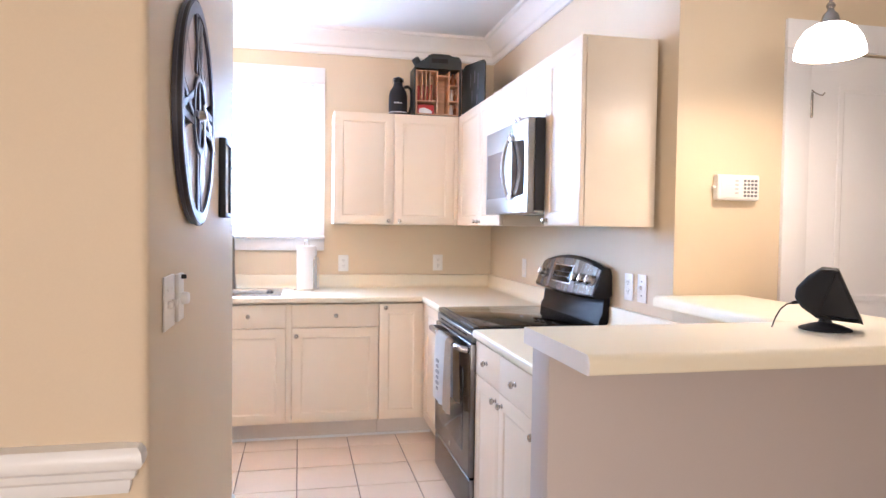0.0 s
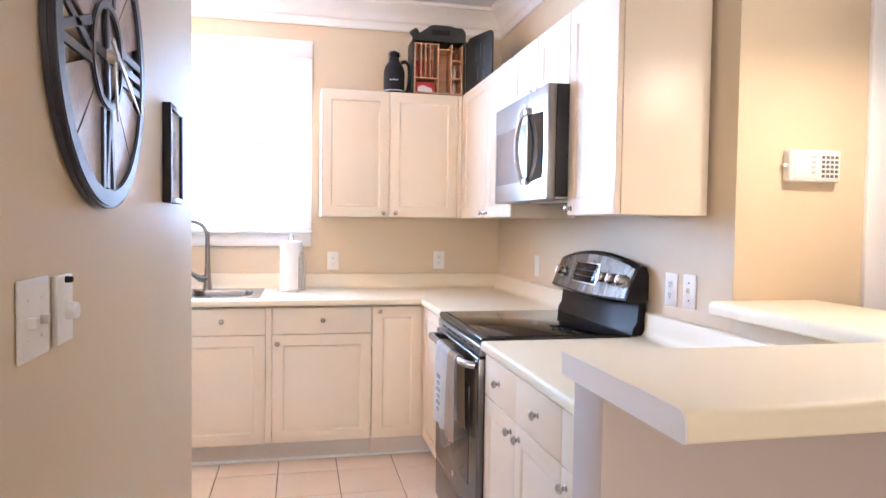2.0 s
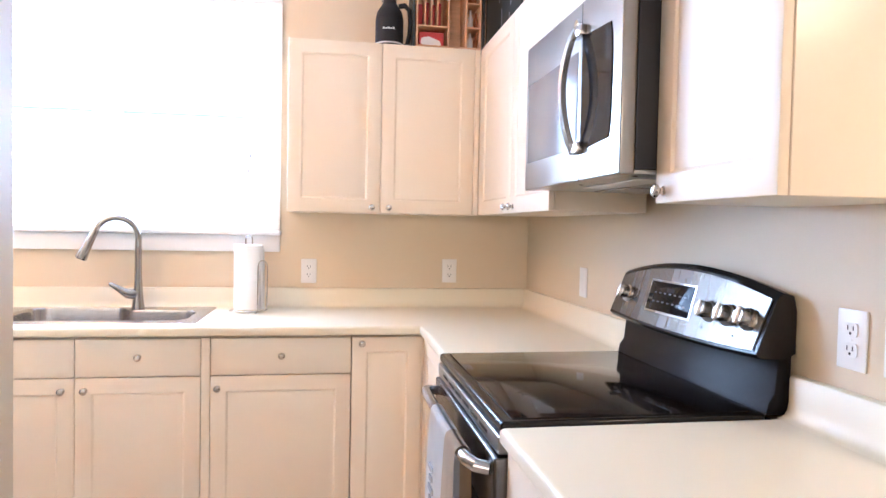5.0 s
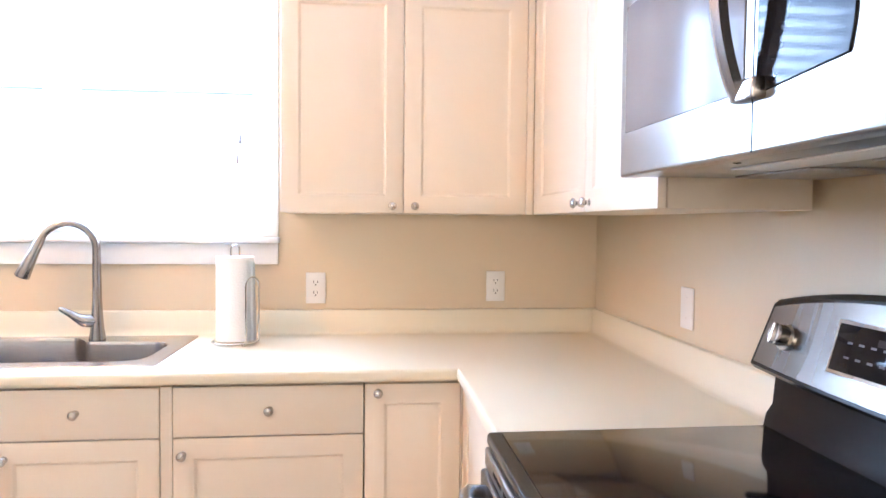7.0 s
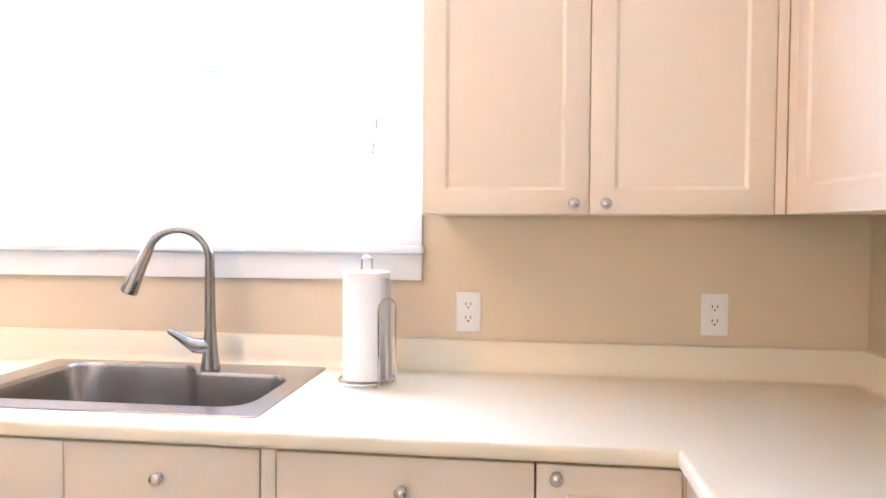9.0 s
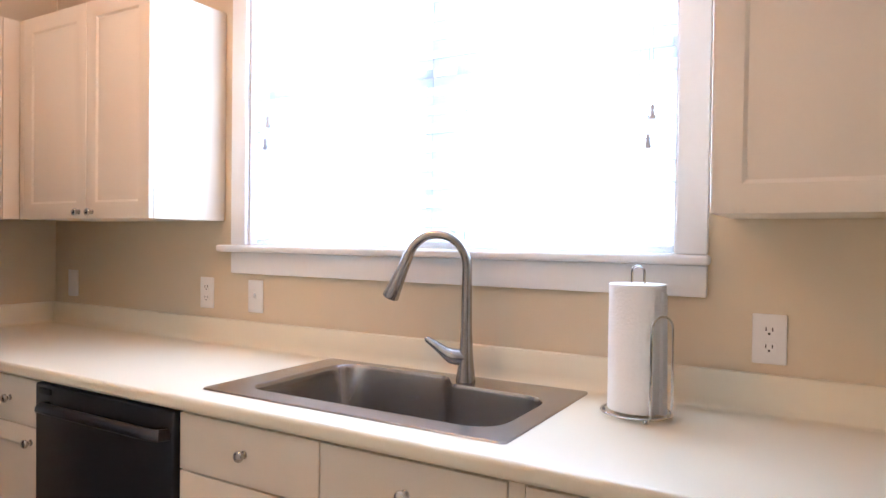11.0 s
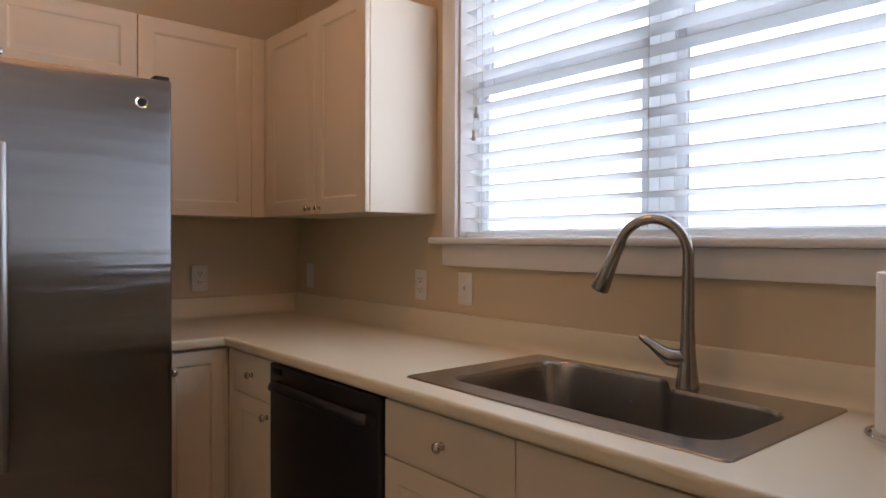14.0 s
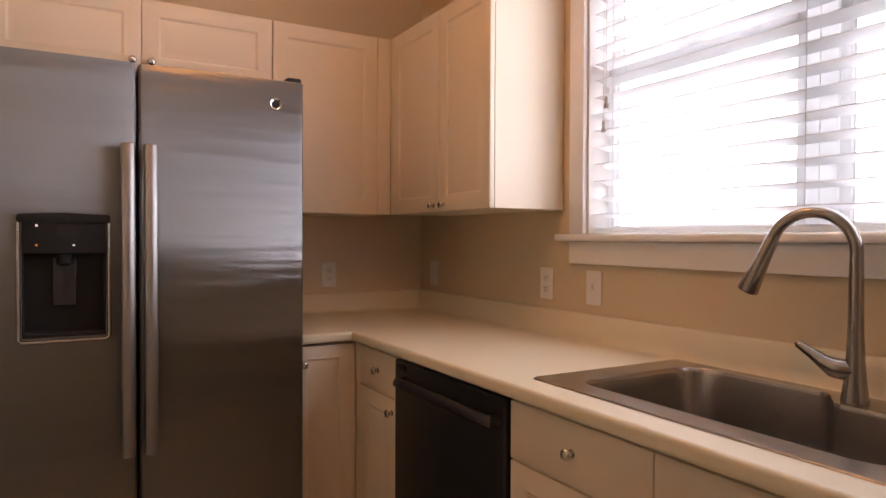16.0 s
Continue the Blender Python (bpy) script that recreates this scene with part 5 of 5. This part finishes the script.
LXP, LYP = 2.742, 2.57
pend = thing("pendant_lamp", (LXP, LYP, CEILZ), "lit white glass bowl pendant with a nickel stem", "pendant lamp")
part("canopy", lathe([(0, 0), (0.06, 0), (0.058, -0.012), (0.03, -0.028), (0, -0.03)], 24), NICKEL, pend)
part("stem", lathe([(0, -0.01), (0.005, -0.01), (0.005, -0.690), (0, -0.690)], 12), NICKEL, pend)
part("fitter", lathe([(0, -0.672), (0.009, -0.674), (0.014, -0.684), (0.009, -0.694), (0.011, -0.700), (0.021, -0.711), (0.027, -0.729), (0.030, -0.741), (0, -0.741)], 24), NICKEL, pend, "stepped nickel fitter")
part("shade", lathe([(0.028, -0.739), (0.046, -0.743), (0.070, -0.759), (0.088, -0.786), (0.097, -0.812), (0.100, -0.835), (0.097, -0.836), (0.094, -0.812), (0.085, -0.788), (0.067, -0.762), (0.045, -0.746), (0.028, -0.742)], 40), SHADEGLASS, pend, "lit white glass bowl")
# unseen fixture, made up to house the orange fill lamp
cl = thing("added_fill_fixture", (0.12, 4.50, CEILZ), "unseen flush white fixture added round the warm fill", "ceiling light")
part("pan", lathe([(0, 0), (0.19, 0), (0.19, -0.02), (0, -0.02)], 32), TRIM, cl)
part("diffuser", lathe([(0.18, -0.02), (0.17, -0.06), (0.13, -0.095), (0.06, -0.115), (0, -0.12)], 32), glowing("added_fill_diffuser", (1.0, 0.80, 0.55), 1.0), cl)

# ---- speaker on the bar ----
spk = thing("speaker", pose(2.478, 2.262, 1.110, 0, 0, -43), "small black wedge speaker tilted on a disc foot", "speaker")
part("foot", lathe([(0, 0.020), (0.018, 0.019), (0.042, 0.012), (0.060, 0.005), (0.063, 0.002), (0.061, 0), (0, 0)], 32), BLACKPLASTIC, spk)
part("neck", lathe([(0, 0.040), (0.014, 0.040), (0.016, 0.012), (0, 0.012)], 14), BLACKPLASTIC, spk)
outline = round_poly([(-0.071, 0.081), (-0.068, 0.106), (-0.044, 0.136), (-0.012, 0.161), (0.026, 0.158), (0.080, 0.028), (-0.019, 0.031), (-0.054, 0.056)], [0.012, 0.012, 0.012, 0.012, 0.006, 0.004, 0.012, 0.014], 4)
bm = prism(outline, "y", -0.066, 0.066, 0.012, 3)
for v in bm.verts:
    # the case narrows from the grille to the back
    off = max(0.0, (0.053 - v.co.x) * 0.92 - (v.co.z - 0.09) * 0.38)
    v.co.y *= max(0.42, 1 - 4.6 * off)
part("case", bm, BLACKPLASTIC, spk)
part("grille", prism([(0.0268, 0.1560), (0.0815, 0.0270), (0.0760, 0.0280), (0.0220, 0.1540)], "y", -0.062, 0.062, 0.001, 1), BLACKPLASTIC, spk, "dark cloth grille")
part("plug", sweep([(-0.062, 0, 0.068), (-0.078, 0, 0.064)], [0.005, 0.004], 10), BLACKPLASTIC, spk)
part("cable", sweep([(-0.076, 0, 0.0645), (-0.090, 0, 0.060), (-0.104, 0, 0.046), (-0.114, -0.004, 0.026), (-0.120, -0.010, 0.008), (-0.121, -0.016, 0.0022), (-0.121, -0.040, 0.0022)], 0.0018, 8), BLACKPLASTIC, spk)

# ---- growler and jerrycan bar on the wall cabinet ----
gr = thing("growler_bottle", Matrix.Translation((1.812, 5.40, UZ1)) @ Matrix.Diagonal((0.92, 0.92, 1.06, 1)), "matt black metal growler with handle and clamp lid", "bottle")
part("bottle", lathe([(0, 0), (0.066, 0), (0.070, 0.006), (0.070, 0.135), (0.062, 0.165), (0.044, 0.190), (0.034, 0.205), (0.032, 0.222), (0, 0.222)], 32), BLACKPLASTIC, gr)
part("lid", lathe([(0, 0.256), (0.026, 0.254), (0.034, 0.246), (0.035, 0.228), (0.032, 0.222), (0, 0.222)], 24), BLACK, gr)
part("clamp", sweep([(-0.036, 0, 0.205), (-0.041, 0, 0.225), (-0.036, 0, 0.25), (0, 0, 0.262), (0.036, 0, 0.25), (0.041, 0, 0.225)], 0.003, 8), STEELH, gr, "steel wire clamp")
part("handle", sweep([(0.045, 0, 0.195), (0.075, -0.004, 0.200), (0.098, -0.006, 0.180), (0.104, -0.006, 0.13), (0.100, -0.005, 0.07), (0.088, -0.003, 0.03), (0.066, 0, 0.02)], 0.011, 12), BLACKPLASTIC, gr)
part("printed_band", lathe([(0.0706, 0.022), (0.0706, 0.028)], 40), WHITEINK, gr, "pale print")
for k in range(5):
    a = radians(-118 + 11 * k)
    part("printed_mark", box(-0.005, 0.005, -0.0712, -0.0700, 0.080, 0.088 - 0.003 * (k % 2)), WHITEINK, gr, m=pose(0, 0, 0, 0, 0, -28 + 10 * k))

CX0, CX1, CYF = 1.911, 2.248, 5.335
can = thing("jerrycan_bar", ((CX0 + CX1) / 2, CYF + 0.08, UZ1), "olive jerrycan cut open as a small bar with wooden shelves", "jerrycan")
W2 = (CX1 - CX0) / 2
shell_out = round_poly([(-W2, 0.0), (W2, 0.0), (W2, 0.40), (W2 - 0.02, 0.425), (-0.06, 0.425), (-W2, 0.345)], [0.015, 0.015, 0.03, 0.02, 0.03, 0.04], 4)
shell_in = [(max(-0.93 * W2, min(0.93 * W2, p[0] * 1.3)), 0.335 if p[1] > 0.2 else 0.014) for p in shell_out]
bm = bmesh.new()
Y0, Y1 = -0.08, 0.08
o0 = [bm.verts.new((p[0], Y0, p[1])) for p in shell_out]
o1 = [bm.verts.new((p[0], Y1, p[1])) for p in shell_out]
i0 = [bm.verts.new((p[0], Y0, p[1])) for p in shell_in]
i1 = [bm.verts.new((p[0], Y1 - 0.012, p[1])) for p in shell_in]
n = len(shell_out)
for k in range(n):
    q = (k + 1) % n
    bm.faces.new((o0[k], o0[q], o1[q], o1[k]))
    bm.faces.new((i0[k], i0[q], i1[q], i1[k]))
    bm.faces.new((o0[k], o0[q], i0[q], i0[k]))
bm.faces.new(o1)
bm.faces.new(i1)
part("shell", bm, CANGREEN, can)
part("carry_handle", sweep([(-0.05, 0, 0.418), (-0.045, 0, 0.438), (-0.02, 0, 0.447), (0.09, 0, 0.447), (0.118, 0, 0.438), (0.125, 0, 0.418)], 0.011, 10), CANGREEN, can)
part("grip_recess", box(-0.045, 0.07, -0.081, -0.0795, 0.375, 0.405, 0.0005, 1), SLOT, can)
part("cap", lathe([(0, 0.05), (0.024, 0.05), (0.028, 0.044), (0.028, 0.01), (0.022, 0.0), (0, 0)], 20, pose(-W2 + 0.045, 0, 0.375, 0, -32, 0)), CANGREEN, can, "dark spout cap")
part("back_board", box(-W2 * 0.92, W2 * 0.92, 0.062, 0.0675, 0.018, 0.325), WOOD, can)
for x in (-W2 * 0.90, -0.005, 0.078, W2 * 0.90 - 0.008):
    part("upright", box(x, x + 0.008, -0.078, 0.061, 0.018, 0.322, 0.001, 1), WOOD, can)
for x0, x1, z in ((-W2 * 0.89 + 0.007, -0.006, 0.108), (-W2 * 0.89 + 0.007, -0.006, 0.315), (0.004, 0.077, 0.285), (0.087, 0.148, 0.112), (0.087, 0.148, 0.222), (-W2 * 0.89 + 0.007, 0.148, 0.018)):
    part("shelf", box(x0, x1, -0.077, 0.061, z, z + 0.007, 0.001, 1), WOOD, can)
for k in range(3):
    part("divider", box(-0.112 + 0.028 * k, -0.107 + 0.028 * k, -0.078, 0.03, 0.116, 0.315), WOOD, can)
part("door_panel", prism(round_poly([(0.0, 0.01), (0.27, 0.01), (0.27, 0.34), (0.25, 0.36), (0.03, 0.36), (0.0, 0.33)], 0.02, 4), "y", -0.004, 0.008, 0.002), CANGREEN, can, "olive can door standing open", m=pose(W2 + 0.010, -0.086, 0.0, 0, 0, -71))
part("drawn_bar", box(-0.001, 0.006, -0.012, -0.006, 0.03, 0.34), STEELH, can, "bright door strip", m=pose(W2 + 0.010, -0.086, 0.0, 0, 0, -71))
# a few strokes for the graphic lines on the can door
for x_, z_, h_ in ((0.10, 0.20, 0.09), (0.15, 0.22, 0.08), (0.19, 0.17, 0.11), (0.12, 0.09, 0.08), (0.18, 0.07, 0.07)):
    part("graphic_line", box(x_, x_ + 0.006, -0.0052, -0.0035, z_, z_ + h_), INK, can, "grey graphic line", m=pose(W2 + 0.010, -0.086, 0.0, 0, 0, -71))
def bottle(x, y, z, r, h, m, name, label):
    return solo(name, lathe([(0, 0), (r, 0), (r, h * 0.55), (r * 0.4, h * 0.75), (r * 0.38, h), (0, h)], 16, Matrix.Translation((x, y, z))), m, label, "bottle", "bottles in the bar")
ox, oy = (CX0 + CX1) / 2, CYF + 0.08
bottle(ox + 0.117, oy - 0.03, UZ1 + 0.2295, 0.022, 0.085, AMBER, "small_bottle", "small amber glass bottle on a shelf")
bottle(ox + 0.108, oy - 0.03, UZ1 + 0.1195, 0.013, 0.09, CLEAR, "small_bottle", "small clear glass bottle on a shelf")
bottle(ox + 0.135, oy - 0.03, UZ1 + 0.1195, 0.011, 0.08, AMBER, "small_bottle", "small amber glass bottle on a shelf")
bottle(ox + 0.108, oy - 0.03, UZ1 + 0.0255, 0.014, 0.078, CLEAR, "small_bottle", "small clear glass bottle on a shelf")
bottle(ox + 0.136, oy - 0.03, UZ1 + 0.0255, 0.012, 0.074, AMBER, "small_bottle", "small amber glass bottle on a shelf")
for k in range(4):
    bm = box(ox - 0.137 + 0.029 * k, ox - 0.116 + 0.029 * k, oy - 0.02, oy + 0.05, UZ1 + 0.1155, UZ1 + 0.225 + 0.01 * (k % 2), 0.002, 1)
    solo("card_box", bm, REDCARD, "narrow red card box in the bar", "box", "card boxes in the bar")
cb = solo("card_box", box(ox - 0.135, ox - 0.02, oy - 0.06, oy + 0.04, UZ1 + 0.0255, UZ1 + 0.088, 0.003, 1), REDCARD, "red and white card box in the bar", "box", "card boxes in the bar")
part("white_swirl", prism(round_poly([(ox - 0.13, UZ1 + 0.03), (ox - 0.03, UZ1 + 0.028), (ox - 0.04, UZ1 + 0.05), (ox - 0.09, UZ1 + 0.068), (ox - 0.125, UZ1 + 0.06)], 0.012, 3), "y", oy - 0.0608, oy - 0.0601), WHITEINK, cb, "white swirl", world=True)

# ---- floor tiles ----
P = 0.3125
tile_me = to_mesh("tile", box(-P / 2 + 0.003, P / 2 - 0.003, -P / 2 + 0.003, P / 2 - 0.003, -0.004, 0.004, 0.002, 1), TILE)
for i in range(-8, 7):
    for j in range(-8, 4):
        x, y = 0.83 + (i + 0.5) * P, 4.54 + (j + 0.5) * P
        if (XC + 0.02 < x < 2.0 or (x <= XC + 0.02 and y > 3.9 and x > -0.95) or (x >= 2.0 and y < 2.2 and x < 3.2)) and y < 5.2 and y > 1.95:
            part("tile", tile_me, None, floor, m=pose(x, y, random.uniform(-0.0006, 0.0006), random.uniform(-0.08, 0.08), random.uniform(-0.08, 0.08), 90 * random.randrange(4)))
